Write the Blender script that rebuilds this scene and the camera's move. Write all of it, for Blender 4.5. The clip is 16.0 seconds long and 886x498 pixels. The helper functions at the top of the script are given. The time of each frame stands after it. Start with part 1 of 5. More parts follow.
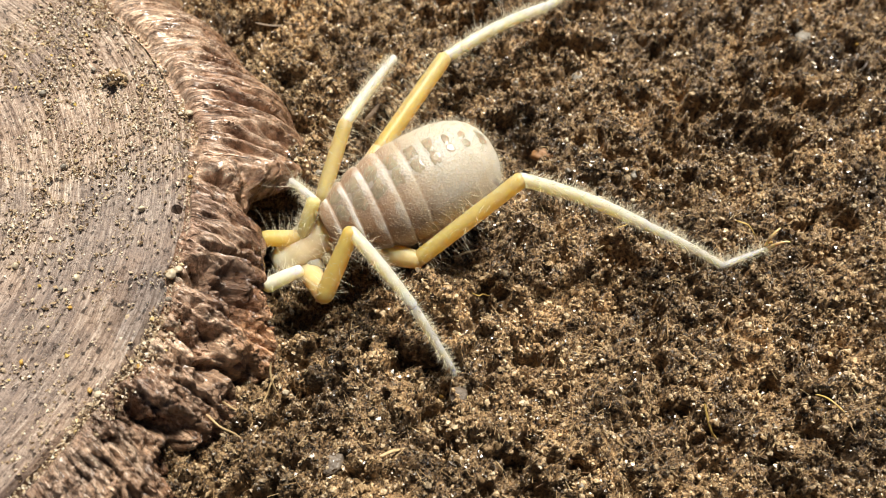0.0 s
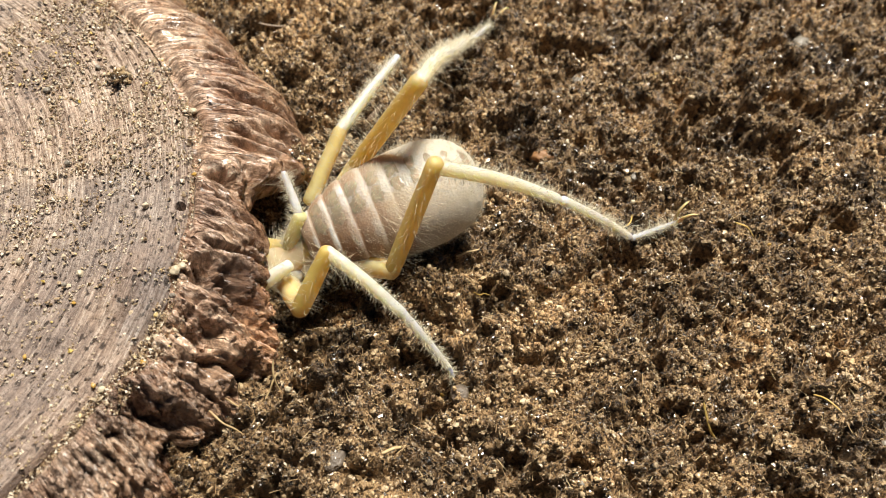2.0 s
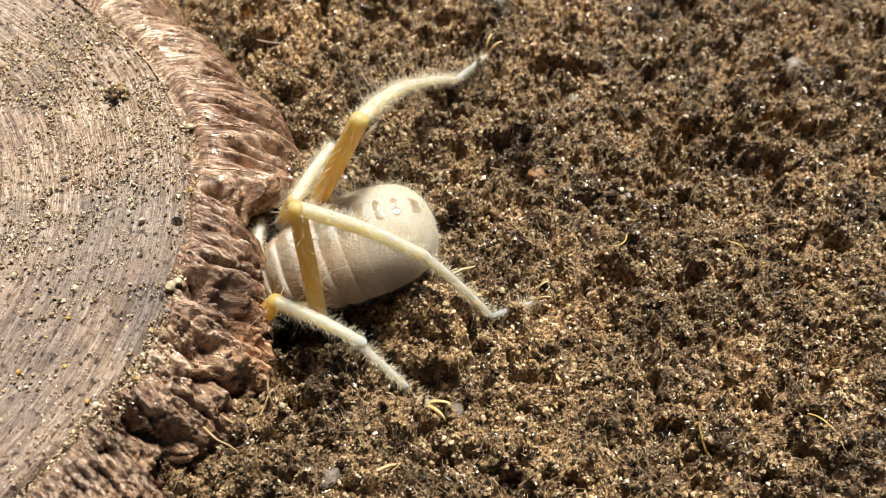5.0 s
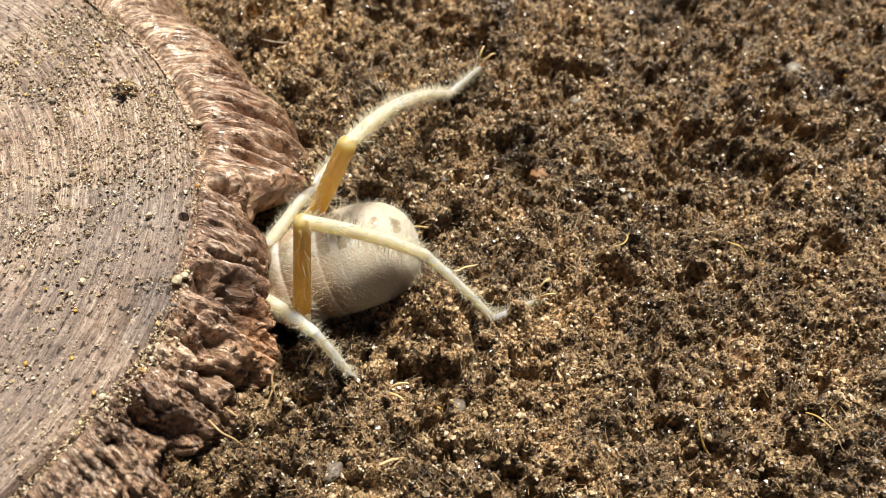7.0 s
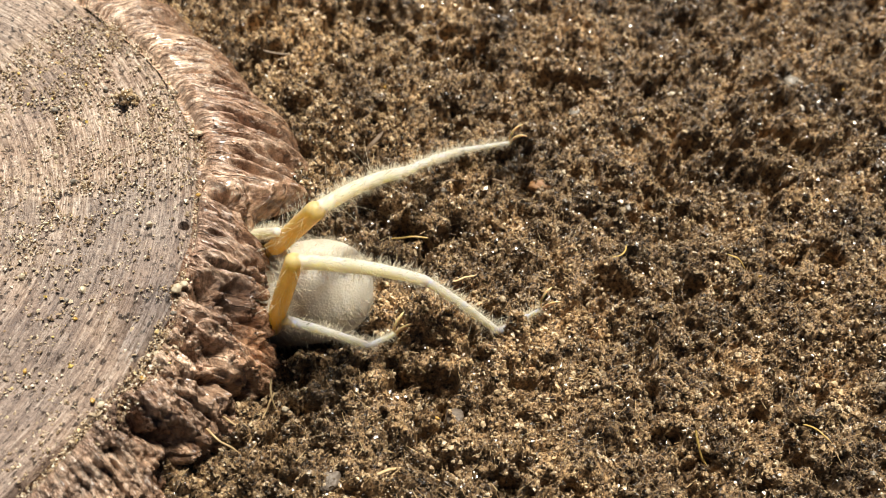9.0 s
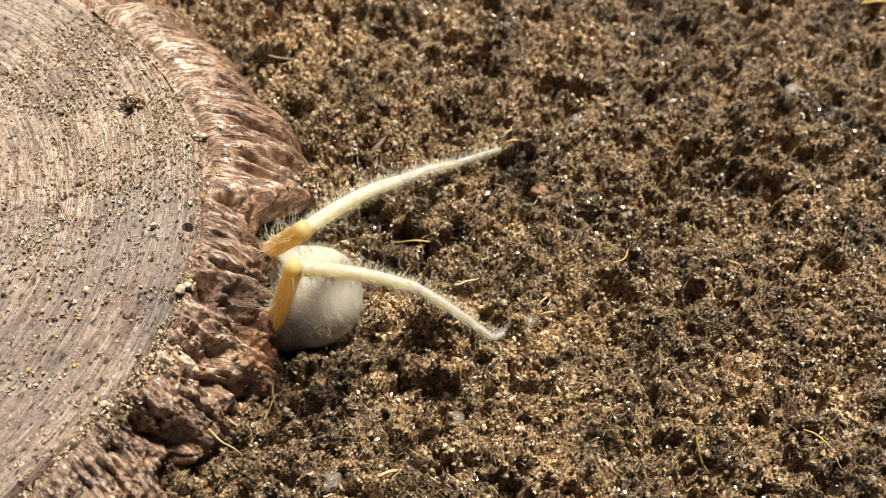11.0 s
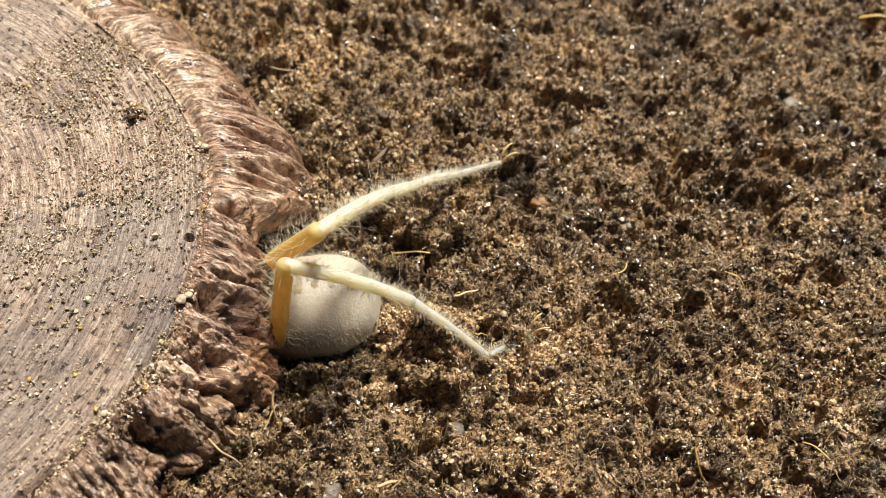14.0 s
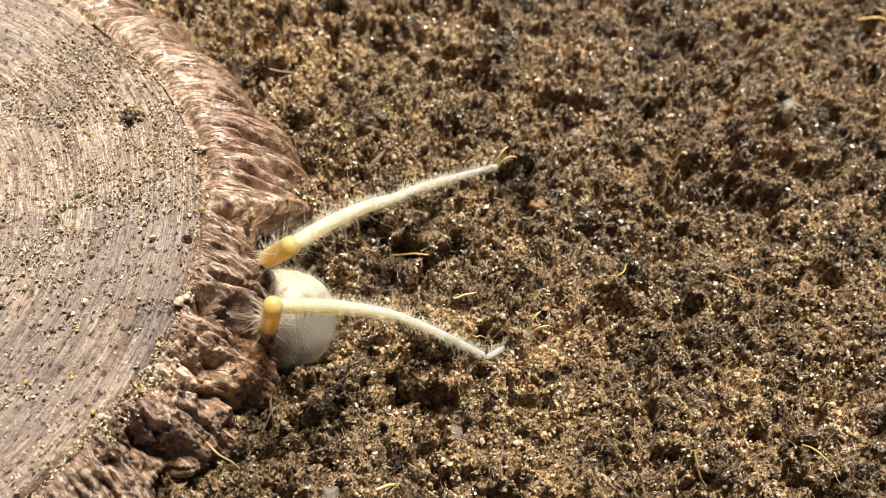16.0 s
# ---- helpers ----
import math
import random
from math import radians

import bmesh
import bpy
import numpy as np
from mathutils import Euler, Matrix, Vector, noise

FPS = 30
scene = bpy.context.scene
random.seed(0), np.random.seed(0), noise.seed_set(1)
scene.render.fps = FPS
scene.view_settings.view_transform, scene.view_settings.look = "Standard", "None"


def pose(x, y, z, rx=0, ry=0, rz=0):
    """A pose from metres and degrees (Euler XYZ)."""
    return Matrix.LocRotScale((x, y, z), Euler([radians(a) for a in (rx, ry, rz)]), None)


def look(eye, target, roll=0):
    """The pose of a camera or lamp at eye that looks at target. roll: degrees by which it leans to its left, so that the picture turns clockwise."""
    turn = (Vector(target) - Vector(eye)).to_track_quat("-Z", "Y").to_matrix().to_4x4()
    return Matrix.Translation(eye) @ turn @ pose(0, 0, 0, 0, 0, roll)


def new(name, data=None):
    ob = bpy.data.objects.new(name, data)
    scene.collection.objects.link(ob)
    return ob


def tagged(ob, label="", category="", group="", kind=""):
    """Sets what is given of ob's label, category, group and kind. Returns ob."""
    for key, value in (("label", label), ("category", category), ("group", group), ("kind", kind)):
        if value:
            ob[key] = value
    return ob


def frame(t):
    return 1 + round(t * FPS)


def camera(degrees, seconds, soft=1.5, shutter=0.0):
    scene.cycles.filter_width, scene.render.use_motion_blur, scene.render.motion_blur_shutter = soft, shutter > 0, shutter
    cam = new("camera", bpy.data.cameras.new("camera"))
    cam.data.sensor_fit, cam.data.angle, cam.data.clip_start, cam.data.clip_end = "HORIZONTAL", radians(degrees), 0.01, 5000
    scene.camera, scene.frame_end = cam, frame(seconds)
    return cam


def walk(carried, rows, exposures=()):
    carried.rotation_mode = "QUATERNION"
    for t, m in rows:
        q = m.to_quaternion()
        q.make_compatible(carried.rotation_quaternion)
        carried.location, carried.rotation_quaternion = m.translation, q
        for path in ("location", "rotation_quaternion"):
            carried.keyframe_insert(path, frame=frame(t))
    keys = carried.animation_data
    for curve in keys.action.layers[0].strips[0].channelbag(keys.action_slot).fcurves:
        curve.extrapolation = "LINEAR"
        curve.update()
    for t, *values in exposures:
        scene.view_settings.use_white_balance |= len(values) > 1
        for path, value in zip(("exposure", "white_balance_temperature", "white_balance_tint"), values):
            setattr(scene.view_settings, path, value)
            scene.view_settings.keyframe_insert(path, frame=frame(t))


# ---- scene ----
cam = camera(56, 16.0, soft=0.85)
PATH = [
    (0, (0.00928, -0.04995, 0.09114), (0.00710, -0.00013, 0.00447), 3.40),
    (0.5, (0.00890, -0.05043, 0.09091), (0.00693, -0.00068, 0.00418), 3.74),
    (1, (0.00871, -0.05066, 0.09099), (0.00688, -0.00073, 0.00437), 3.96),
    (1.5, (0.00852, -0.05076, 0.09089), (0.00700, -0.00067, 0.00436), 4.38),
    (2, (0.00837, -0.05099, 0.09129), (0.00689, -0.00056, 0.00495), 4.52),
    (2.5, (0.00826, -0.05105, 0.09138), (0.00685, -0.00024, 0.00526), 4.73),
    (3, (0.00839, -0.05113, 0.09143), (0.00701, 0.00006, 0.00554), 4.80),
    (3.5, (0.00835, -0.05106, 0.09146), (0.00703, 0.00043, 0.00575), 4.93),
    (4, (0.00805, -0.05102, 0.09154), (0.00702, 0.00082, 0.00604), 5.26),
    (6.5, (0.00780, -0.05181, 0.09137), (0.00721, 0.00069, 0.00626), 6.11),
    (7, (0.00726, -0.05252, 0.09187), (0.00679, 0.00027, 0.00694), 6.41),
    (7.5, (0.00726, -0.05283, 0.09200), (0.00673, 0.00027, 0.00726), 6.44),
    (8, (0.00732, -0.05275, 0.09200), (0.00671, 0.00061, 0.00743), 6.45),
    (8.5, (0.00740, -0.05290, 0.09197), (0.00672, 0.00088, 0.00767), 6.44),
    (9, (0.00748, -0.05293, 0.09210), (0.00678, 0.00110, 0.00795), 6.49),
    (11.5, (0.00734, -0.05397, 0.09214), (0.00641, 0.00115, 0.00870), 6.77),
    (12, (0.00730, -0.05389, 0.09226), (0.00636, 0.00132, 0.00888), 6.82),
    (12.5, (0.00726, -0.05391, 0.09240), (0.00622, 0.00148, 0.00915), 6.82),
    (13, (0.00734, -0.05413, 0.09236), (0.00631, 0.00149, 0.00927), 6.83),
    (13.5, (0.00726, -0.05408, 0.09232), (0.00630, 0.00186, 0.00944), 6.88),
    (14, (0.00729, -0.05414, 0.09245), (0.00627, 0.00197, 0.00968), 6.86),
    (14.5, (0.00731, -0.05378, 0.09239), (0.00636, 0.00236, 0.00965), 6.95),
    (15, (0.00746, -0.05408, 0.09227), (0.00646, 0.00221, 0.00962), 6.94),
    (15.5, (0.00725, -0.05401, 0.09229), (0.00629, 0.00228, 0.00964), 6.94),
    (16, (0.00723, -0.05394, 0.09222), (0.00640, 0.00237, 0.00958), 7.04),
]
walk(cam, [(t, look(eye, target, roll)) for t, eye, target, roll in PATH], exposures=[(0, 0.64), (15.5, 0.64), (16, 0.74)])
cam.data.dof.use_dof, cam.data.dof.focus_distance, cam.data.dof.aperture_fstop = True, 0.098, 31.0

# ---- light: a high sun and a dim sky ----
world = bpy.data.worlds.new("sky_light")
scene.world = world
world.use_nodes = True
sky = world.node_tree.nodes.new("ShaderNodeTexSky")
sky.sky_type = "NISHITA"
sky.sun_disc = False
sky.sun_elevation, sky.sun_rotation = radians(63.9), radians(12.7)
world.node_tree.links.new(sky.outputs["Color"], world.node_tree.nodes["Background"].inputs["Color"])
world.node_tree.nodes["Background"].inputs["Strength"].default_value = 0.009
lamp_data = bpy.data.lights.new("sun", "SUN")
lamp_data.energy = 5.0
lamp_data.angle = radians(15)
lamp_data.color = (1.0, 0.95, 0.84)
lamp = new("sun", lamp_data)
lamp.matrix_world = look((0.045, 0.20, 0.42), (0, 0, 0))

MM = 0.001
rng = np.random.default_rng(7)


# ---- materials ----
def nodes_of(name):
    mat = bpy.data.materials.new(name)
    mat.use_nodes = True
    tree = mat.node_tree
    return mat, tree, tree.nodes["Principled BSDF"]


def link(tree, a, b):
    tree.links.new(a, b)


def add_noise(tree, scale, detail=4.0, rough=0.6, vector=None, kind="FBM"):
    n = tree.nodes.new("ShaderNodeTexNoise")
    n.inputs["Scale"].default_value = scale
    n.inputs["Detail"].default_value = detail
    n.inputs["Roughness"].default_value = rough
    if vector is None:
        c = tree.nodes.new("ShaderNodeTexCoord")
        vector = c.outputs["Object"]
    link(tree, vector, n.inputs["Vector"])
    return n.outputs["Fac"]


def add_ramp(tree, fac, stops):
    r = tree.nodes.new("ShaderNodeValToRGB")
    els = r.color_ramp.elements
    while len(els) < len(stops):
        els.new(0.5)
    for e, (p, c) in zip(els, stops):
        e.position = p
        e.color = (*c, 1)
    link(tree, fac, r.inputs["Fac"])
    return r.outputs["Color"]


def add_mix(tree, fac, a, b, mode="MIX"):
    m = tree.nodes.new("ShaderNodeMix")
    m.data_type = "RGBA"
    m.blend_type = mode
    for sock, v in ((m.inputs[0], fac), (m.inputs[6], a), (m.inputs[7], b)):
        if isinstance(v, (int, float)):
            sock.default_value = v
        elif isinstance(v, tuple):
            sock.default_value = (*v, 1)
        else:
            link(tree, v, sock)
    return m.outputs[2]


def add_bump(tree, bsdf, height, strength, distance):
    b = tree.nodes.new("ShaderNodeBump")
    b.inputs["Strength"].default_value = strength
    b.inputs["Distance"].default_value = distance
    link(tree, height, b.inputs["Height"])
    link(tree, b.outputs["Normal"], bsdf.inputs["Normal"])


def polar_vector(tree, sx, sy):
    uv = tree.nodes.new("ShaderNodeUVMap")
    m = tree.nodes.new("ShaderNodeMapping")
    m.inputs["Scale"].default_value = (sx, sy, 1)
    link(tree, uv.outputs["UV"], m.inputs["Vector"])
    return m.outputs["Vector"]


def island_random(tree):
    g = tree.nodes.new("ShaderNodeNewGeometry")
    return g.outputs["Random Per Island"]


def damp(tree, colour):
    """Darker, wetter patches some millimetres wide, and broader paler ones."""
    wet = add_ramp(tree, add_noise(tree, 150, 3, 0.65), [(0.34, (0.26, 0.245, 0.24)), (0.47, (0.88, 0.87, 0.86)), (0.62, (1.32, 1.31, 1.28))])
    colour = add_mix(tree, 0.85, colour, wet, "MULTIPLY")
    # a paler stretch behind the wood, fading out with distance
    co = tree.nodes.new("ShaderNodeTexCoord")
    gap = tree.nodes.new("ShaderNodeVectorMath")
    gap.operation = "DISTANCE"
    link(tree, co.outputs["Object"], gap.inputs[0])
    gap.inputs[1].default_value = (-0.018, 0.046, 0.0)
    near = tree.nodes.new("ShaderNodeMapRange")
    near.inputs["From Min"].default_value, near.inputs["From Max"].default_value = 0.040, 0.010
    link(tree, gap.outputs["Value"], near.inputs["Value"])
    paler = add_mix(tree, 0.35, near.outputs["Result"], add_noise(tree, 90, 3, 0.6))
    colour = add_mix(tree, 1.0, colour, add_ramp(tree, paler, [(0.22, (1.0, 1.0, 1.0)), (0.75, (1.30, 1.32, 1.31))]), "MULTIPLY")
    return add_mix(tree, 1.0, colour, add_ramp(tree, add_noise(tree, 62, 4, 0.6), [(0.36, (0.62, 0.61, 0.62)), (0.5, (1.0, 1.0, 1.0)), (0.64, (1.30, 1.27, 1.22))]), "MULTIPLY")


def soil_material():
    mat, t, b = nodes_of("moist_soil")
    f = add_noise(t, 1500, 6, 0.78)
    c = add_ramp(t, f, [(0.40, (0.006, 0.004, 0.003)), (0.47, (0.095, 0.055, 0.027)), (0.55, (0.34, 0.212, 0.105)), (0.65, (0.58, 0.40, 0.21))])
    c = damp(t, c)
    link(t, c, b.inputs["Base Color"])
    b.inputs["Roughness"].default_value = 0.3
    add_bump(t, b, add_noise(t, 3200, 5, 0.7), 1.0, 0.0003)
    return mat


def crumb_material():
    mat, t, b = nodes_of("soil_crumb")
    c = add_ramp(t, island_random(t), [(0.0, (0.014, 0.009, 0.005)), (0.28, (0.115, 0.073, 0.038)), (0.55, (0.35, 0.246, 0.138)),
                                      (0.84, (0.48, 0.36, 0.215)), (1.0, (0.56, 0.46, 0.32))])
    c = damp(t, c)
    f = add_noise(t, 3000, 3)
    c = add_mix(t, 0.6, c, add_ramp(t, f, [(0.4, (0.45, 0.42, 0.38)), (0.6, (1.35, 1.3, 1.25))]), "MULTIPLY")
    link(t, c, b.inputs["Base Color"])
    r = add_ramp(t, f, [(0.35, (0.10, 0.10, 0.10)), (0.65, (0.40, 0.40, 0.40))])
    link(t, r, b.inputs["Roughness"])
    b.inputs["Coat Weight"].default_value = 0.7
    b.inputs["Coat Roughness"].default_value = 0.18
    add_bump(t, b, f, 0.8, 0.00012)
    return mat


def sand_material():
    mat, t, b = nodes_of("sand_grain")
    c = add_ramp(t, island_random(t), [(0.0, (0.16, 0.095, 0.045)), (0.35, (0.33, 0.21, 0.11)), (0.6, (0.50, 0.36, 0.22)),
                                      (0.85, (0.68, 0.56, 0.38)), (0.97, (0.75, 0.72, 0.66)), (1.0, (0.7, 0.45, 0.06))])
    link(t, c, b.inputs["Base Color"])
    b.inputs["Roughness"].default_value = 0.08
    b.inputs["Transmission Weight"].default_value = 0.25
    return mat


def dust_material():
    mat, t, b = nodes_of("tan_dust")
    c = add_ramp(t, island_random(t), [(0.0, (0.22, 0.14, 0.075)), (0.3, (0.38, 0.28, 0.175)), (0.7, (0.55, 0.44, 0.31)), (0.96, (0.74, 0.66, 0.54)), (1.0, (0.66, 0.46, 0.10))])
    link(t, c, b.inputs["Base Color"])
    b.inputs["Roughness"].default_value = 0.4
    return mat


def fibre_material():
    mat, t, b = nodes_of("coir_fibre")
    c = add_ramp(t, island_random(t), [(0.0, (0.10, 0.058, 0.028)), (0.45, (0.30, 0.185, 0.085)), (0.85, (0.50, 0.34, 0.16)), (1.0, (0.64, 0.50, 0.28))])
    link(t, c, b.inputs["Base Color"])
    b.inputs["Roughness"].default_value = 0.5
    return mat


def sawn_wood_material():
    mat, t, b = nodes_of("sawn_end_grain")
    rings = add_noise(t, 1.0, 3, 0.6, polar_vector(t, 1700, 60))
    fine = add_noise(t, 1.0, 4, 0.7, polar_vector(t, 4200, 230))
    fleck = add_noise(t, 1900, 5, 0.75)
    tone = add_noise(t, 60, 4, 0.6)
    big = add_noise(t, 42, 4, 0.6)
    c = add_ramp(t, fine, [(0.33, (0.17, 0.115, 0.085)), (0.44, (0.34, 0.25, 0.19)), (0.54, (0.45, 0.35, 0.28)), (0.66, (0.66, 0.57, 0.49))])
    c = add_mix(t, 0.75, c, add_ramp(t, rings, [(0.36, (0.42, 0.34, 0.29)), (0.5, (1.0, 0.98, 0.95)), (0.62, (1.35, 1.38, 1.41))]), "MULTIPLY")
    c = add_mix(t, 0.5, c, add_ramp(t, tone, [(0.4, (0.68, 0.56, 0.49)), (0.58, (1.10, 1.09, 1.05))]), "MULTIPLY")
    c = add_mix(t, 0.75, c, add_ramp(t, fleck, [(0.36, (0.35, 0.32, 0.3)), (0.48, (1.0, 1.0, 1.0)), (0.64, (1.35, 1.35, 1.35))]), "MULTIPLY")
    grey = add_ramp(t, big, [(0.5, (0, 0, 0)), (0.64, (0.75, 0.75, 0.75))])
    c = add_mix(t, grey, c, add_mix(t, 0.6, c, (0.17, 0.165, 0.175)))
    pore = add_ramp(t, add_noise(t, 1.0, 2, 0.5, polar_vector(t, 1500, 700)), [(0.595, (0, 0, 0)), (0.65, (0.92, 0.92, 0.92))])
    c = add_mix(t, pore, c, (0.045, 0.03, 0.022))
    # a damp brown stain that spreads over the nearer part of the face
    co = t.nodes.new("ShaderNodeTexCoord")
    sep = t.nodes.new("ShaderNodeSeparateXYZ")
    link(t, co.outputs["Object"], sep.inputs["Vector"])
    span = t.nodes.new("ShaderNodeMapRange")
    span.inputs["From Min"].default_value, span.inputs["From Max"].default_value = 0.010, -0.026
    link(t, sep.outputs["Y"], span.inputs["Value"])
    patchy = add_mix(t, 0.5, span.outputs["Result"], add_ramp(t, big, [(0.38, (0, 0, 0)), (0.62, (1, 1, 1))]))
    stain = add_ramp(t, patchy, [(0.25, (0, 0, 0)), (0.75, (0.9, 0.9, 0.9))])
    c = add_mix(t, stain, c, add_mix(t, 1.0, c, (0.86, 0.80, 0.77), "MULTIPLY"))
    gap = t.nodes.new("ShaderNodeVectorMath")
    gap.operation = "DISTANCE"
    link(t, co.outputs["Object"], gap.inputs[0])
    gap.inputs[1].default_value = (0.0485, -0.0060, 0.0100)
    near = t.nodes.new("ShaderNodeMapRange")
    near.inputs["From Min"].default_value, near.inputs["From Max"].default_value = 0.008, 0.001
    link(t, gap.outputs["Value"], near.inputs["Value"])
    wet = add_ramp(t, add_mix(t, 0.4, near.outputs["Result"], rings), [(0.3, (0, 0, 0)), (0.6, (0.85, 0.85, 0.85))])
    c = add_mix(t, wet, c, add_mix(t, 1.0, c, (0.50, 0.54, 0.62), "MULTIPLY"))
    link(t, c, b.inputs["Base Color"])
    r = add_ramp(t, fleck, [(0.35, (0.2, 0.2, 0.2)), (0.65, (0.5, 0.5, 0.5))])
    link(t, r, b.inputs["Roughness"])
    add_bump(t, b, add_mix(t, 0.5, fine, fleck), 0.8, 0.0006)
    return mat


def bark_material():
    mat, t, b = nodes_of("weathered_bark")
    f = add_noise(t, 1.0, 6, 0.7, polar_vector(t, 420, 1900))
    g = add_noise(t, 1300, 6, 0.75)
    tone = add_noise(t, 120, 4, 0.6)
    big = add_noise(t, 75, 4, 0.6)
    c = add_ramp(t, f, [(0.34, (0.11, 0.062, 0.042)), (0.44, (0.36, 0.245, 0.172)), (0.54, (0.55, 0.41, 0.315)), (0.65, (0.82, 0.72, 0.63))])
    c = add_mix(t, 0.7, c, add_ramp(t, g, [(0.36, (0.40, 0.35, 0.32)), (0.5, (1.0, 0.98, 0.95)), (0.64, (1.4, 1.38, 1.36))]), "MULTIPLY")
    c = add_mix(t, 0.6, c, add_ramp(t, tone, [(0.4, (0.6, 0.42, 0.33)), (0.58, (1.25, 1.2, 1.12))]), "MULTIPLY")
    # browner outward; flank shade and the sheen near the seam are painted in too
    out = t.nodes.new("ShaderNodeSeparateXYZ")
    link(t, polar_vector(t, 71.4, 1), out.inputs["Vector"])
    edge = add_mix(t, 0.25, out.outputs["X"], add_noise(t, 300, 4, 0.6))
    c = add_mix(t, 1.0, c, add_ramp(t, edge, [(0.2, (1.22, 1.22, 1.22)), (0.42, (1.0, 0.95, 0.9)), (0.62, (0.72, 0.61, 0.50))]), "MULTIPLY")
    co = t.nodes.new("ShaderNodeTexCoord")
    sep = t.nodes.new("ShaderNodeSeparateXYZ")
    link(t, co.outputs["Object"], sep.inputs["Vector"])
    span = t.nodes.new("ShaderNodeMapRange")
    span.inputs["From Min"].default_value, span.inputs["From Max"].default_value = 0.018, -0.004
    link(t, sep.outputs["Y"], span.inputs["Value"])
    grey = add_ramp(t, big, [(0.42, (0, 0, 0)), (0.54, (0.92, 0.92, 0.92))])
    grey = add_mix(t, 1.0, grey, span.outputs["Result"], "MULTIPLY")
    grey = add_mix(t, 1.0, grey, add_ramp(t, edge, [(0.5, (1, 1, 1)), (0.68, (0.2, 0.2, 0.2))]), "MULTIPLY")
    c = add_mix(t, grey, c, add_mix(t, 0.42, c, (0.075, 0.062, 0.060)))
    # a darker brown spot with a ragged edge in the broken lobe
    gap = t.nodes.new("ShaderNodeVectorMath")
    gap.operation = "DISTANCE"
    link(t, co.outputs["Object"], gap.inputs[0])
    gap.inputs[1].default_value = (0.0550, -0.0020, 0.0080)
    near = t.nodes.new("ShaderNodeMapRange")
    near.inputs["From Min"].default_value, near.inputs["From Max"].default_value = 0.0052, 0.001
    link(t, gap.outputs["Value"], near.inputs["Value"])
    dark_spot = add_ramp(t, add_mix(t, 0.4, near.outputs["Result"], add_noise(t, 420, 4, 0.6)), [(0.3, (0, 0, 0)), (0.5, (0.95, 0.95, 0.95))])
    c = add_mix(t, dark_spot, c, add_mix(t, 1.0, c, (0.45, 0.40, 0.38), "MULTIPLY"))
    # tan wood of the lowest lobe, its colour brightened to stand in for sunlight
    lobe_gap = t.nodes.new("ShaderNodeVectorMath")
    lobe_gap.operation = "DISTANCE"
    link(t, co.outputs["Object"], lobe_gap.inputs[0])
    lobe_gap.inputs[1].default_value = (0.0595, -0.0055, 0.0040)
    lobe_near = t.nodes.new("ShaderNodeMapRange")
    lobe_near.inputs["From Min"].default_value, lobe_near.inputs["From Max"].default_value = 0.0075, 0.002
    link(t, lobe_gap.outputs["Value"], lobe_near.inputs["Value"])
    pale = add_ramp(t, add_mix(t, 0.45, lobe_near.outputs["Result"], add_noise(t, 380, 4, 0.6)), [(0.3, (0, 0, 0)), (0.55, (0.9, 0.9, 0.9))])
    c = add_mix(t, pale, c, add_mix(t, 1.0, c, (1.75, 1.7, 1.6), "MULTIPLY"))
    v = t.nodes.new("ShaderNodeTexVoronoi")
    v.feature = "DISTANCE_TO_EDGE"
    v.inputs["Scale"].default_value = 1.0
    v.inputs["Randomness"].default_value = 1.0
    warp = add_mix(t, 1.0, polar_vector(t, 150, 800), add_noise(t, 260, 4, 0.65), "ADD")
    link(t, warp, v.inputs["Vector"])
    line = add_ramp(t, v.outputs["Distance"], [(0.0, (0.35, 0.35, 0.35)), (0.05, (0, 0, 0))])
    scab = add_noise(t, 620, 6, 0.7)
    c = add_mix(t, 0.75, c, add_ramp(t, scab, [(0.38, (0.45, 0.40, 0.38)), (0.49, (1.15, 1.15, 1.15)), (0.62, (1.5, 1.5, 1.5))]), "MULTIPLY")
    c = add_mix(t, line, c, add_mix(t, 1.0, c, (0.16, 0.12, 0.10), "MULTIPLY"))
    link(t, c, b.inputs["Base Color"])
    b.inputs["Coat Weight"].default_value = 0.6
    link(t, add_ramp(t, big, [(0.4, (0.14, 0.14, 0.14)), (0.6, (0.42, 0.42, 0.42))]), b.inputs["Coat Roughness"])
    r = add_ramp(t, tone, [(0.42, (0.15, 0.15, 0.15)), (0.58, (0.36, 0.36, 0.36))])
    link(t, r, b.inputs["Roughness"])
    add_bump(t, b, add_mix(t, line, add_mix(t, 0.5, add_mix(t, 0.6, f, g), scab), (0.2, 0.2, 0.2)), 1.0, 0.0017)
    return mat


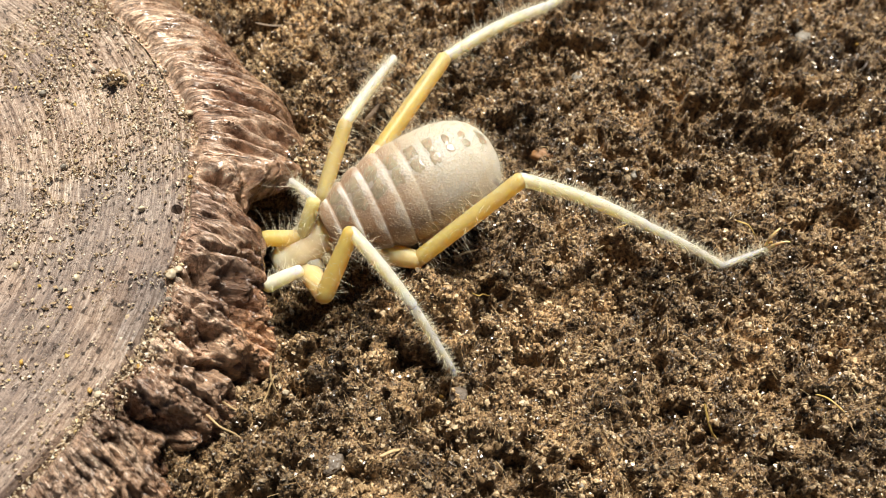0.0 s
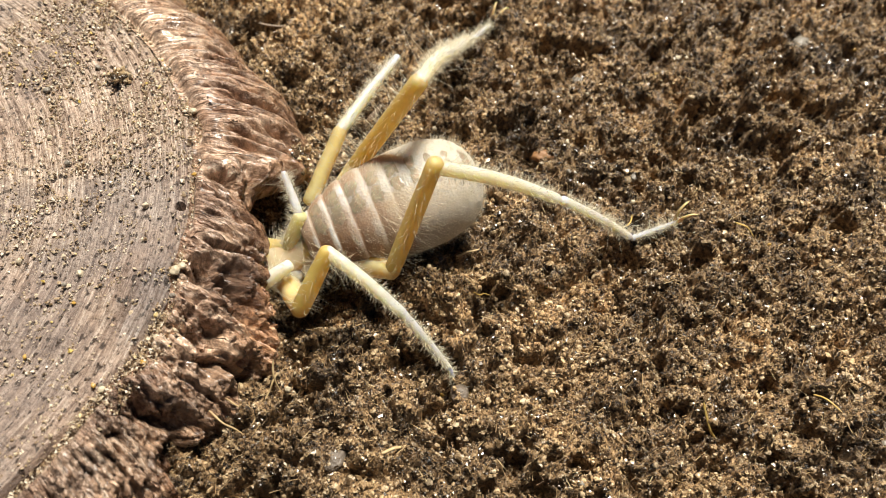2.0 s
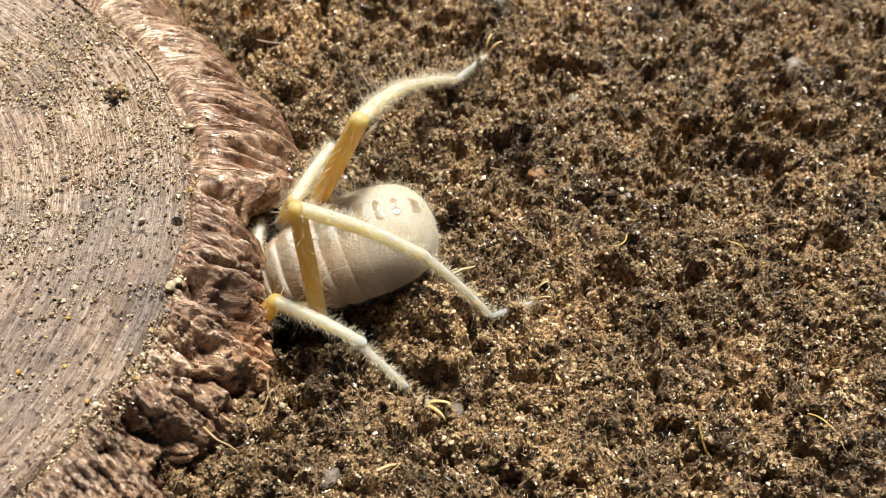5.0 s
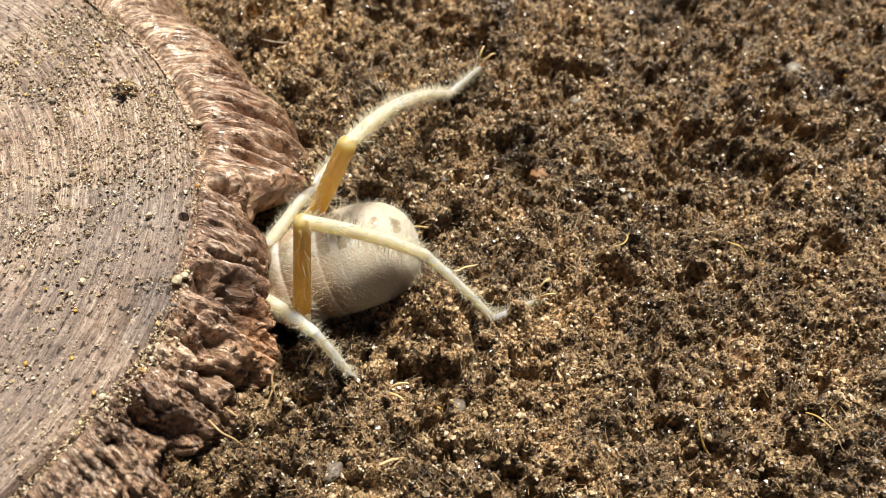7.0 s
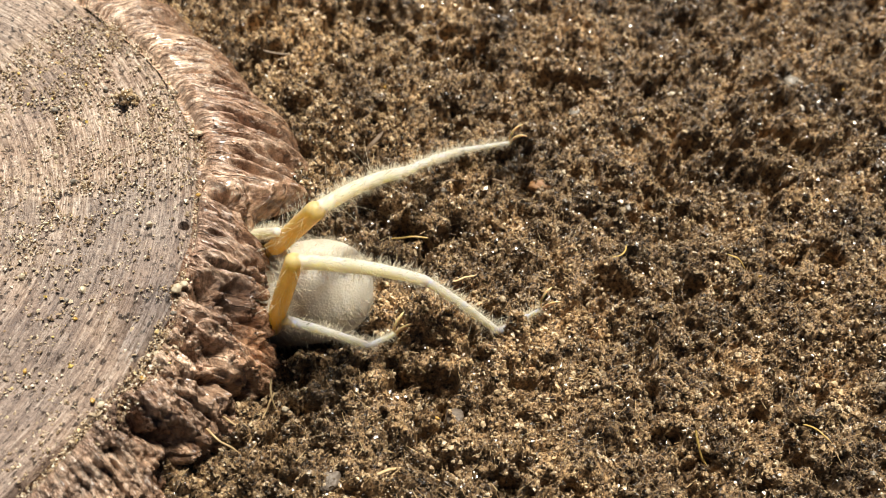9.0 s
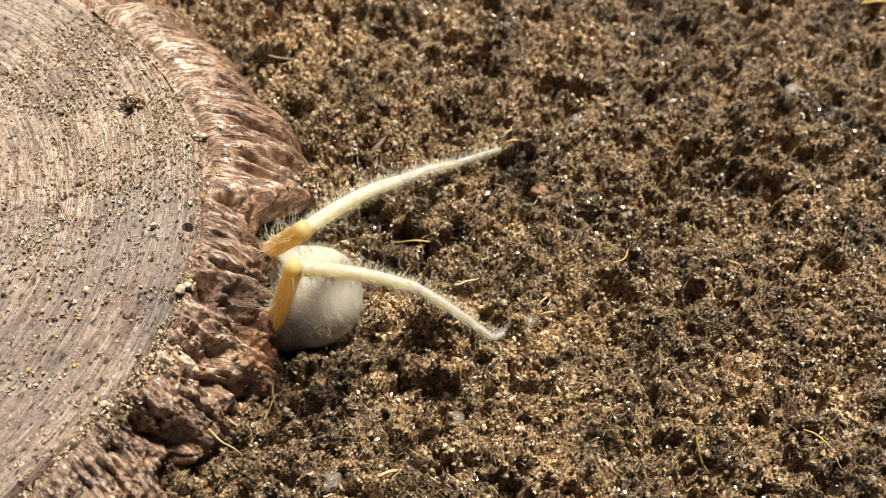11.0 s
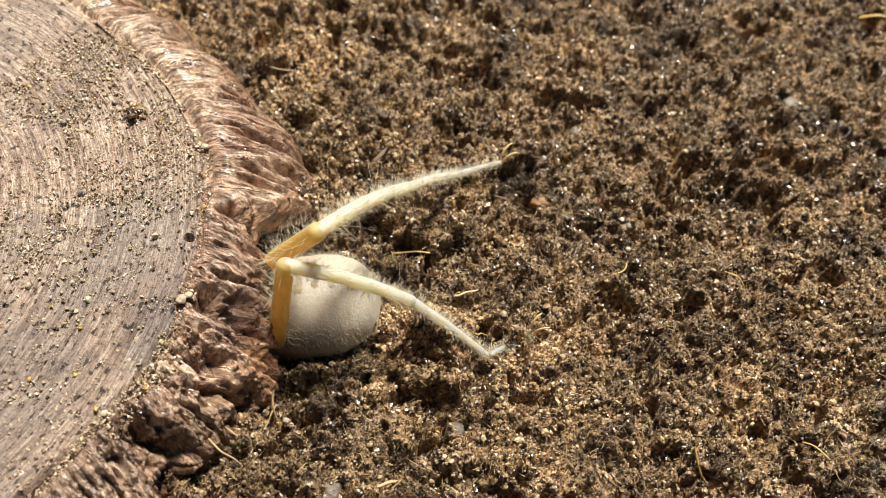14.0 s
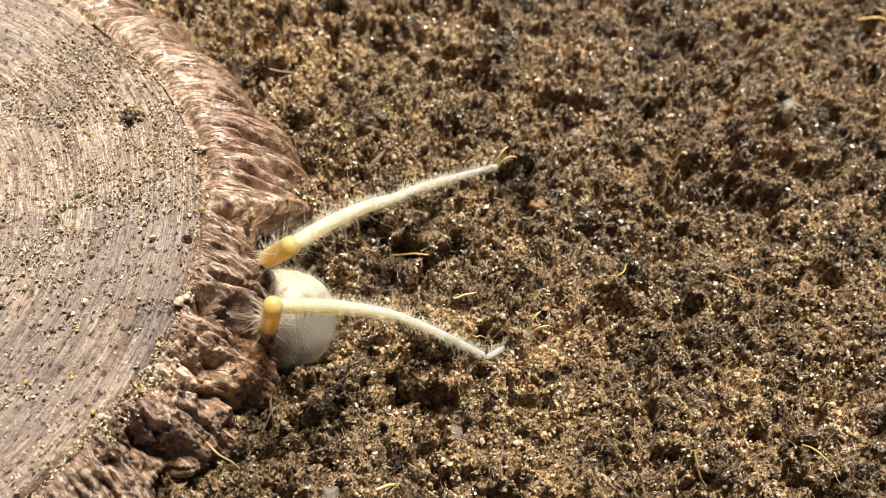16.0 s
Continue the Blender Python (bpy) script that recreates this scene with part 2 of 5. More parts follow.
def skin_material(name, near, far, length, sss=1.0, rough=0.42, through_light=0.12):
    """Chitin that turns from one tone to another along the limb."""
    mat, t, b = nodes_of(name)
    co = t.nodes.new("ShaderNodeTexCoord")
    sep = t.nodes.new("ShaderNodeSeparateXYZ")
    link(t, co.outputs["Object"], sep.inputs["Vector"])
    m = t.nodes.new("ShaderNodeMath")
    m.operation = "DIVIDE"
    m.inputs[1].default_value = length
    link(t, sep.outputs["X"], m.inputs[0])
    c = add_ramp(t, m.outputs["Value"], [(0.0, near), (1.0, far)])
    c = add_mix(t, 0.35, c, add_ramp(t, add_noise(t, 900, 4), [(0.3, (0.82, 0.76, 0.69)), (0.65, (1.08, 1.07, 1.06))]), "MULTIPLY")
    link(t, c, b.inputs["Base Color"])
    b.inputs["Roughness"].default_value = rough
    b.inputs["Subsurface Weight"].default_value = sss
    b.inputs["Subsurface Radius"].default_value = (1.0, 0.78, 0.40)
    b.inputs["Subsurface Scale"].default_value = 0.0045
    add_bump(t, b, add_noise(t, 5000, 2), 0.25, 0.00008)
    # the thin chitin lets sunlight through
    thin = t.nodes.new("ShaderNodeBsdfTranslucent")
    link(t, c, thin.inputs["Color"])
    both = t.nodes.new("ShaderNodeMixShader")
    both.inputs["Fac"].default_value = through_light
    link(t, b.outputs["BSDF"], both.inputs[1])
    link(t, thin.outputs["BSDF"], both.inputs[2])
    link(t, both.outputs["Shader"], t.nodes["Material Output"].inputs["Surface"])
    return mat


def abdomen_material():
    mat, t, b = nodes_of("soft_abdomen_skin")
    co = t.nodes.new("ShaderNodeTexCoord")
    sep = t.nodes.new("ShaderNodeSeparateXYZ")
    link(t, co.outputs["Object"], sep.inputs["Vector"])
    m = t.nodes.new("ShaderNodeMath")
    m.operation = "DIVIDE"
    m.inputs[1].default_value = 22.4 * MM
    link(t, sep.outputs["X"], m.inputs[0])
    c = add_ramp(t, m.outputs["Value"], [(0.0, (0.33, 0.22, 0.14)), (0.3, (0.38, 0.26, 0.18)), (0.48, (0.47, 0.375, 0.275)), (0.65, (0.52, 0.46, 0.37)), (1.0, (0.55, 0.505, 0.42))])
    uv = t.nodes.new("ShaderNodeUVMap")
    su = t.nodes.new("ShaderNodeSeparateXYZ")
    link(t, uv.outputs["UV"], su.inputs["Vector"])
    c = add_mix(t, su.outputs["Y"], c, (0.41, 0.275, 0.185))
    patchy = add_ramp(t, add_noise(t, 520, 4, 0.6), [(0.34, (0.45, 0.45, 0.45)), (0.56, (1, 1, 1))])
    c = add_mix(t, add_mix(t, 1.0, su.outputs["X"], patchy, "MULTIPLY"), c, (0.66, 0.65, 0.61))
    c = add_mix(t, 0.45, c, add_ramp(t, add_noise(t, 420, 4), [(0.3, (0.75, 0.7, 0.64)), (0.7, (1.12, 1.12, 1.12))]), "MULTIPLY")
    link(t, c, b.inputs["Base Color"])
    b.inputs["Roughness"].default_value = 0.6
    b.inputs["Subsurface Weight"].default_value = 0.65
    b.inputs["Subsurface Radius"].default_value = (1.0, 0.75, 0.5)
    b.inputs["Subsurface Scale"].default_value = 0.0045
    v = t.nodes.new("ShaderNodeTexVoronoi")
    v.inputs["Scale"].default_value = 3200
    link(t, co.outputs["Object"], v.inputs["Vector"])
    add_bump(t, b, v.outputs["Distance"], 0.35, 0.00012)
    return mat


def plain_material(name, colour, rough, sss=0.0, coat=0.0, grain=900, depth=0.0001):
    mat, t, b = nodes_of(name)
    c = add_mix(t, 0.6, colour, add_ramp(t, add_noise(t, grain, 5), [(0.3, (0.5, 0.48, 0.46)), (0.7, (1.3, 1.3, 1.3))]), "MULTIPLY")
    link(t, c, b.inputs["Base Color"])
    b.inputs["Roughness"].default_value = rough
    b.inputs["Coat Weight"].default_value = coat
    b.inputs["Subsurface Weight"].default_value = sss
    b.inputs["Subsurface Scale"].default_value = 0.001
    add_bump(t, b, add_noise(t, grain * 2, 4), 0.5, depth)
    return mat


SOIL, CRUMB, SAND, FIBRE = soil_material(), crumb_material(), sand_material(), fibre_material()
DUST = dust_material()
SAWN, BARK = sawn_wood_material(), bark_material()
SETA = plain_material("pale_bristle", (0.86, 0.78, 0.58), 0.4, grain=3000)
FUZZ = plain_material("pale_fuzz", (0.72, 0.65, 0.50), 0.5, grain=3000)
TERGITE = plain_material("glassy_tergite", (0.37, 0.30, 0.21), 0.3, sss=0.4, coat=0.15)
CLAW = plain_material("amber_claw", (0.74, 0.55, 0.26), 0.35, sss=0.3)
ABDOMEN = abdomen_material()


# ---- noise and mesh helpers ----
def value_noise(x, y, seed):
    xi, yi = np.floor(x).astype(np.int64), np.floor(y).astype(np.int64)
    fx, fy = x - xi, y - yi
    fx, fy = fx * fx * (3 - 2 * fx), fy * fy * (3 - 2 * fy)

    def lattice(a, b):
        n = (a * 374761393 + b * 668265263 + seed * 982451653) & 0xFFFFFFFF
        n = ((n ^ (n >> 13)) * 1274126177) & 0xFFFFFFFF
        return ((n ^ (n >> 16)) & 0xFFFF) / 65535.0

    top = lattice(xi, yi) * (1 - fx) + lattice(xi + 1, yi) * fx
    low = lattice(xi, yi + 1) * (1 - fx) + lattice(xi + 1, yi + 1) * fx
    return (top * (1 - fy) + low * fy) * 2 - 1


def fbm(x, y, size, octaves, seed, gain=0.55):
    out, amp, s = 0, 1.0, size
    for k in range(octaves):
        out = out + amp * value_noise(x / s + 13.7 * k, y / s - 7.3 * k, seed + k)
        amp, s = amp * gain, s / 2.03
    return out


def mesh_of(name, verts, faces, smooth=True, mats=()):
    """A mesh from an n x 3 array and an m x k array of corner numbers."""
    verts, faces = np.asarray(verts, np.float32), np.asarray(faces, np.int32)
    me = bpy.data.meshes.new(name)
    me.vertices.add(len(verts))
    me.vertices.foreach_set("co", verts.ravel())
    k = faces.shape[1]
    me.loops.add(faces.size)
    me.loops.foreach_set("vertex_index", faces.ravel())
    me.polygons.add(len(faces))
    me.polygons.foreach_set("loop_start", np.arange(0, faces.size, k, dtype=np.int32))
    me.polygons.foreach_set("use_smooth", np.full(len(faces), smooth))
    me.update(calc_edges=True)
    me.validate()
    for m in mats:
        me.materials.append(m)
    return me


def set_uv(me, uv):
    layer = me.uv_layers.new(name="UVMap")
    idx = np.empty(len(me.loops), np.int32)
    me.loops.foreach_get("vertex_index", idx)
    layer.data.foreach_set("uv", np.asarray(uv, np.float32)[idx].ravel())


def grid_faces(rows, cols, wrap=False):
    i, j = np.meshgrid(np.arange(rows - 1), np.arange(cols if wrap else cols - 1), indexing="ij")
    j2 = (j + 1) % cols
    return np.stack([i * cols + j, i * cols + j2, (i + 1) * cols + j2, (i + 1) * cols + j], -1).reshape(-1, 4)


def part(name, me, parent, label=""):
    ob = new(name, me)
    ob.parent = parent
    return tagged(ob, label)


def ico():
    p = (1 + 5 ** 0.5) / 2
    v = np.array([(-1, p, 0), (1, p, 0), (-1, -p, 0), (1, -p, 0), (0, -1, p), (0, 1, p), (0, -1, -p), (0, 1, -p),
                  (p, 0, -1), (p, 0, 1), (-p, 0, -1), (-p, 0, 1)]) / (1 + p * p) ** 0.5
    f = [(0, 11, 5), (0, 5, 1), (0, 1, 7), (0, 7, 10), (0, 10, 11), (1, 5, 9), (5, 11, 4), (11, 10, 2), (10, 7, 6), (7, 1, 8),
         (3, 9, 4), (3, 4, 2), (3, 2, 6), (3, 6, 8), (3, 8, 9), (4, 9, 5), (2, 4, 11), (6, 2, 10), (8, 6, 7), (9, 8, 1)]
    return v, np.array(f)


def random_turns(n):
    q = rng.normal(size=(n, 4))
    q /= np.linalg.norm(q, axis=1)[:, None]
    w, x, y, z = q.T
    return np.stack([np.stack([1 - 2 * (y * y + z * z), 2 * (x * y - z * w), 2 * (x * z + y * w)], -1),
                     np.stack([2 * (x * y + z * w), 1 - 2 * (x * x + z * z), 2 * (y * z - x * w)], -1),
                     np.stack([2 * (x * z - y * w), 2 * (y * z + x * w), 1 - 2 * (x * x + y * y)], -1)], 1)


def octa():
    v = np.array([(1, 0, 0), (-1, 0, 0), (0, 1, 0), (0, -1, 0), (0, 0, 1), (0, 0, -1)], float)
    return v, np.array([(0, 2, 4), (2, 1, 4), (1, 3, 4), (3, 0, 4), (2, 0, 5), (1, 2, 5), (3, 1, 5), (0, 3, 5)])


def grains(name, centres, sizes, mat, flat=0.35, rough=0.28, smooth=False, shape_of=ico):
    """Many small angular grains, each a dented solid, as one mesh."""
    v, f = shape_of()
    n, m = len(centres), len(v)
    shape = v[None] * (1 + rough * rng.uniform(-1, 1, (n, m, 1)))
    shape = shape * (sizes[:, None, None] * rng.uniform(1 - flat, 1 + flat, (n, 1, 3)))
    shape = np.einsum("nij,nkj->nki", random_turns(n), shape) + centres[:, None, :]
    faces = (f[None] + m * np.arange(n)[:, None, None]).reshape(-1, 3)
    return mesh_of(name, shape.reshape(-1, 3), faces, smooth, (mat,))


def bristles(name, roots, ways, lengths, widths, mat, droop=0.15):
    """Tapered three-sided hairs with one bend, as one mesh."""
    n = len(roots)
    ways = ways / np.linalg.norm(ways, axis=1)[:, None]
    side = np.cross(ways, rng.normal(size=(n, 3)))
    side /= np.linalg.norm(side, axis=1)[:, None]
    other = np.cross(ways, side)
    bend = rng.normal(size=(n, 3)) * droop
    mid = roots + (ways * 0.5 + bend * 0.12) * lengths[:, None]
    tip = roots + (ways + bend * 0.5) * lengths[:, None]
    pts = []
    for base, s in ((roots, 1.0), (mid, 0.7)):
        for a in (0, 2.0944, 4.1888):
            pts.append(base + (side * math.cos(a) + other * math.sin(a)) * (widths * s)[:, None])
    pts.append(tip)
    v = np.stack(pts, 1).reshape(-1, 3)
    f = np.array([(0, 1, 4), (0, 4, 3), (1, 2, 5), (1, 5, 4), (2, 0, 3), (2, 3, 5), (3, 4, 6), (4, 5, 6), (5, 3, 6)])
    return mesh_of(name, v, (f[None] + 7 * np.arange(n)[:, None, None]).reshape(-1, 3), True, (mat,))


# ---- the lie of the soil and of the wood (millimetres) ----
CX, CY, RIM = -71.0, -8.0, 50.0


RIM_AT = [(-180, 50), (-60, 46.5), (-34, 46.2), (-24, 46.6), (-19, 47.4), (-12, 48.7), (-6, 49.0), (-2, 48.3), (4, 49.0), (12, 48.8),
          (20, 49.5), (28, 48.3), (37, 47.6), (47, 46.4), (58, 46.1), (90, 47), (180, 50)]


def rim_radius(theta):
    return np.interp(np.degrees(theta), *np.array(RIM_AT).T)


def wood_top(x, y):
    return 13.4 + 0.1 * np.maximum(x, -48.0) + 0.08 * np.clip(y, -40, 40)


def soil_height(x, y):
    x, y = np.asarray(x, float), np.asarray(y, float)
    h = 0.9 * fbm(x, y, 26, 2, 3) + 0.75 * fbm(x, y, 7, 3, 11) 
    h = h + 5.2 * np.exp(-(((x - 4.8) / 4.2) ** 2 + ((y + 4.6) / 3.0) ** 2)) + 2.2 * np.exp(-(((x - 12) / 7) ** 2 + ((y + 9) / 5) ** 2))
    pits = fbm(x, y, 5.5, 2, 31)
    h = h - 2.0 * np.clip(pits - 0.5, 0, 1) + 4.0 * np.exp(-(((x - 16.7) / 1.7) ** 2 + ((y + 4.0) / 1.5) ** 2))
    h = h + 1.6 * np.exp(-(((x + 4) / 4.5) ** 2 + ((y + 13.5) / 3.2) ** 2)) + 1.5 * np.exp(-(((x - 1.3) / 1.3) ** 2 + ((y + 13.9) / 1.3) ** 2))
    h = h - 2.6 * np.exp(-(((x - 20.3) / 1.8) ** 2 + ((y + 2.5) / 1.8) ** 2)) + 2.6 * np.exp(-(((x - 16) / 1.9) ** 2 + ((y - 24.6) / 1.7) ** 2))
    # burrow that runs in under the wood
    ax, ay, bx, by = -3.0, 2.5, -45.0, -9.0
    s = np.clip(((x - ax) * (bx - ax) + (y - ay) * (by - ay)) / ((bx - ax) ** 2 + (by - ay) ** 2), 0, 1)
    d = np.hypot(x - ax - s * (bx - ax), y - ay - s * (by - ay))
    depth = np.interp(s, [0, 0.12, 0.3, 0.5, 1], [0.5, 4.0, 8.0, 12.0, 14.0])
    h = h - depth * np.exp(-(d / 8.0) ** 4)
    h = h - 6.0 * np.exp(-(((x + 17.5) / 4.5) ** 2 + ((y - 6) / 4.5) ** 2)) - 4.5 * np.exp(-(((x + 9) / 3.2) ** 2 + ((y + 7.5) / 2.3) ** 2))
    # kept low under the wood, away from its hollow underside
    r = np.hypot(x - CX, y - CY)
    return h - 1.5 * np.clip((52 - r) / 6, 0, 1)


def clods(x, y, size, seed):
    """Rounded lumps that meet in narrow clefts: 0 in the clefts, up to 1 on the tops."""
    x, y = x / size, y / size
    xi, yi = np.floor(x).astype(np.int64), np.floor(y).astype(np.int64)

    def chance(a, b, s):
        n = (a * 374761393 + b * 668265263 + (seed + s) * 982451653) & 0xFFFFFFFF
        n = ((n ^ (n >> 13)) * 1274126177) & 0xFFFFFFFF
        return ((n ^ (n >> 16)) & 0xFFFF) / 65535.0

    top = np.full(x.shape, -9.0)
    for i in (-1, 0, 1):
        for j in (-1, 0, 1):
            a, b = xi + i, yi + j
            d2 = (x - a - chance(a, b, 0)) ** 2 + (y - b - chance(a, b, 1)) ** 2
            top = np.maximum(top, 0.35 + 0.65 * chance(a, b, 2) - d2 * 1.25)
    return np.clip(top, -0.5, 1)


def clod_height(x, y):
    x, y = np.asarray(x, float), np.asarray(y, float)
    wx, wy = x + 0.5 * fbm(x, y, 1.6, 2, 61), y + 0.5 * fbm(x, y, 1.6, 2, 67)
    h = soil_height(x, y) + 2.6 * clods(wx, wy, 3.1, 41) + 1.5 * clods(wx, wy, 1.35, 43) + 0.55 * clods(wx, wy, 0.6, 47) - 2.0
    gap = fbm(x + 1.3 * fbm(x, y, 2.6, 2, 57), y + 1.3 * fbm(x, y, 2.6, 2, 59), 4.2, 3, 53, 0.65)
    g = np.clip((gap - 0.42) / 0.45, 0, 1)
    crack = 1 - np.abs(fbm(x + fbm(x, y, 2, 2, 63), y, 5.5, 3, 65)) / 0.09
    return h - 3.3 * g * g * (3 - 2 * g) - 1.2 * np.clip(crack, 0, 1)


def spaced(lo, hi, step, far, growth=1.35):
    a = list(np.arange(lo, hi + step, step))
    s = step
    while a[-1] < far:
        s *= growth
        a.append(a[-1] + s)
    s = step
    while a[0] > -far:
        s *= growth
        a.insert(0, a[0] - s)
    return np.array(a)


def build_soil():
    xs, ys = spaced(-58, 90, 0.28, 500), spaced(-38, 88, 0.28, 500)
    gx, gy = np.meshgrid(xs, ys)
    gz = clod_height(gx, gy)
    v = np.stack([gx, gy, gz], -1).reshape(-1, 3) * MM
    ground = new("ground", mesh_of("ground", v, grid_faces(len(ys), len(xs)), True, (SOIL,)))
    tagged(ground, "dark brown moist crumbly soil with a burrow under wood", "soil", kind="structure")


def in_view(n, x0=-50, x1=90, y0=-36, y1=84):
    """Random spots on the soil in the stretch before the wood, denser near its edge."""
    x, y = rng.uniform(x0, x1, n), rng.uniform(y0, y1, n)
    keep = (np.hypot(x - CX, y - CY) > 47) & (x < 62 + 0.35 * (y + 25)) & (y < 62 + 0.25 * x)
    far = np.clip((y - 15) / 70, 0, 0.5)
    keep &= rng.random(n) > far
    return x[keep], y[keep]


def scatter(name, n, low, high, mat, label, category, rise=0.3, power=2.6, flat=0.35, smooth=False, rough=0.28, shape_of=ico):
    x, y = in_view(n)
    size = low + (high - low) * rng.random(len(x)) ** power
    z = clod_height(x, y) + size * rise
    ob = new(name, grains(name, np.stack([x, y, z], -1) * MM, size * MM, mat, flat, rough, smooth, shape_of))
    tagged(ob, label, category, kind="stuff")


def fibres(name, n, mat, lo, hi, width, label):
    x, y = in_view(n)
    k = len(x)
    length = lo + (hi - lo) * rng.random(k) ** 2
    turn = rng.uniform(0, 2 * math.pi, k)
    ways = np.stack([np.cos(turn), np.sin(turn), rng.uniform(-0.25, 0.3, k)], -1)
    z = clod_height(x, y) + 0.25
    roots = np.stack([x, y, z], -1) - ways * (length / 2)[:, None]
    ob = new(name, bristles(name, roots * MM, ways, length * MM, width * rng.uniform(0.6, 1.4, k) * MM, mat, 0.3))
    tagged(ob, label, "plant fibre", kind="stuff")


# ---- the slice of wood ----
BARK_OUT = [(-180, 55), (-60, 57), (-40, 57), (-28, 58), (-24, 57.5), (-21.5, 55.3), (-19.3, 56.4), (-16.5, 57.6), (-13.5, 57.4), (-11.5, 57.0), (-9.4, 58.4), (-7, 59.9),
            (-4.8, 59.3), (-2, 58.3), (0.6, 57.7), (3, 57.4), (5, 56.7), (8.5, 54.6), (11.5, 55.2), (12.8, 58.8), (14.2, 62.4), (18, 62.2), (23.6, 61.6), (28.8, 61.0), (32.8, 59.6),
            (37.6, 58.5), (41.8, 57.7), (49, 57.0), (58, 57.2), (70, 56), (180, 55)]
BARK_FOOT = [(-180, -2), (-9, -2), (-6.5, 2.0), (-4, 5.0), (9, 6.0), (13, 5.4), (16, 3.5), (18.5, 0.0), (21, -2), (180, -2)]


# dark hollows in the bark: degrees round the slice, way down the flare, half sizes, depth
HOLLOWS = [(-2.4, 0.47, 1.8, 0.10, 2.4), (-0.8, 0.25, 1.7, 0.11, 2.8), (-7.6, 0.34, 0.6, 0.05, 1.5), (-4.9, 0.57, 1.8, 0.1, 3.6), (-8.5, 0.3, 1.4, 0.1, 2.2), (-11.7, 0.49, 1.2, 0.1, 2.0), (-18.2, 0.53, 1.3, 0.14, 2.6), (0.0, 0.49, 0.9, 0.12, 2.4)]


def facets(x, y, size, seed):
    """Tilted flat blocks with random heights, and the joints between them."""
    x, y = x / size, y / size
    xi, yi = np.floor(x).astype(np.int64), np.floor(y).astype(np.int64)

    def chance(a, b, s):
        n = (a * 374761393 + b * 668265263 + (seed + s) * 982451653) & 0xFFFFFFFF
        n = ((n ^ (n >> 13)) * 1274126177) & 0xFFFFFFFF
        return ((n ^ (n >> 16)) & 0xFFFF) / 65535.0

    first, second, height = np.full(x.shape, 9.0), np.full(x.shape, 9.0), np.zeros(x.shape)
    for i in (-1, 0, 1):
        for j in (-1, 0, 1):
            a, b = xi + i, yi + j
            dx, dy = x - a - chance(a, b, 0), y - b - chance(a, b, 1)
            d = np.hypot(dx, dy)
            h = chance(a, b, 2) * 1.2 - 0.6 + dx * (chance(a, b, 3) - 0.5) * 1.8 + dy * (chance(a, b, 4) - 0.5) * 1.8
            near = d < first
            second = np.where(near, first, np.minimum(second, d))
            height = np.where(near, h, height)
            first = np.where(near, d, first)
    return height, np.clip(1 - (second - first) / 0.14, 0, 1)


def wood_point(theta, r):
    return CX + r * np.cos(theta), CY + r * np.sin(theta)


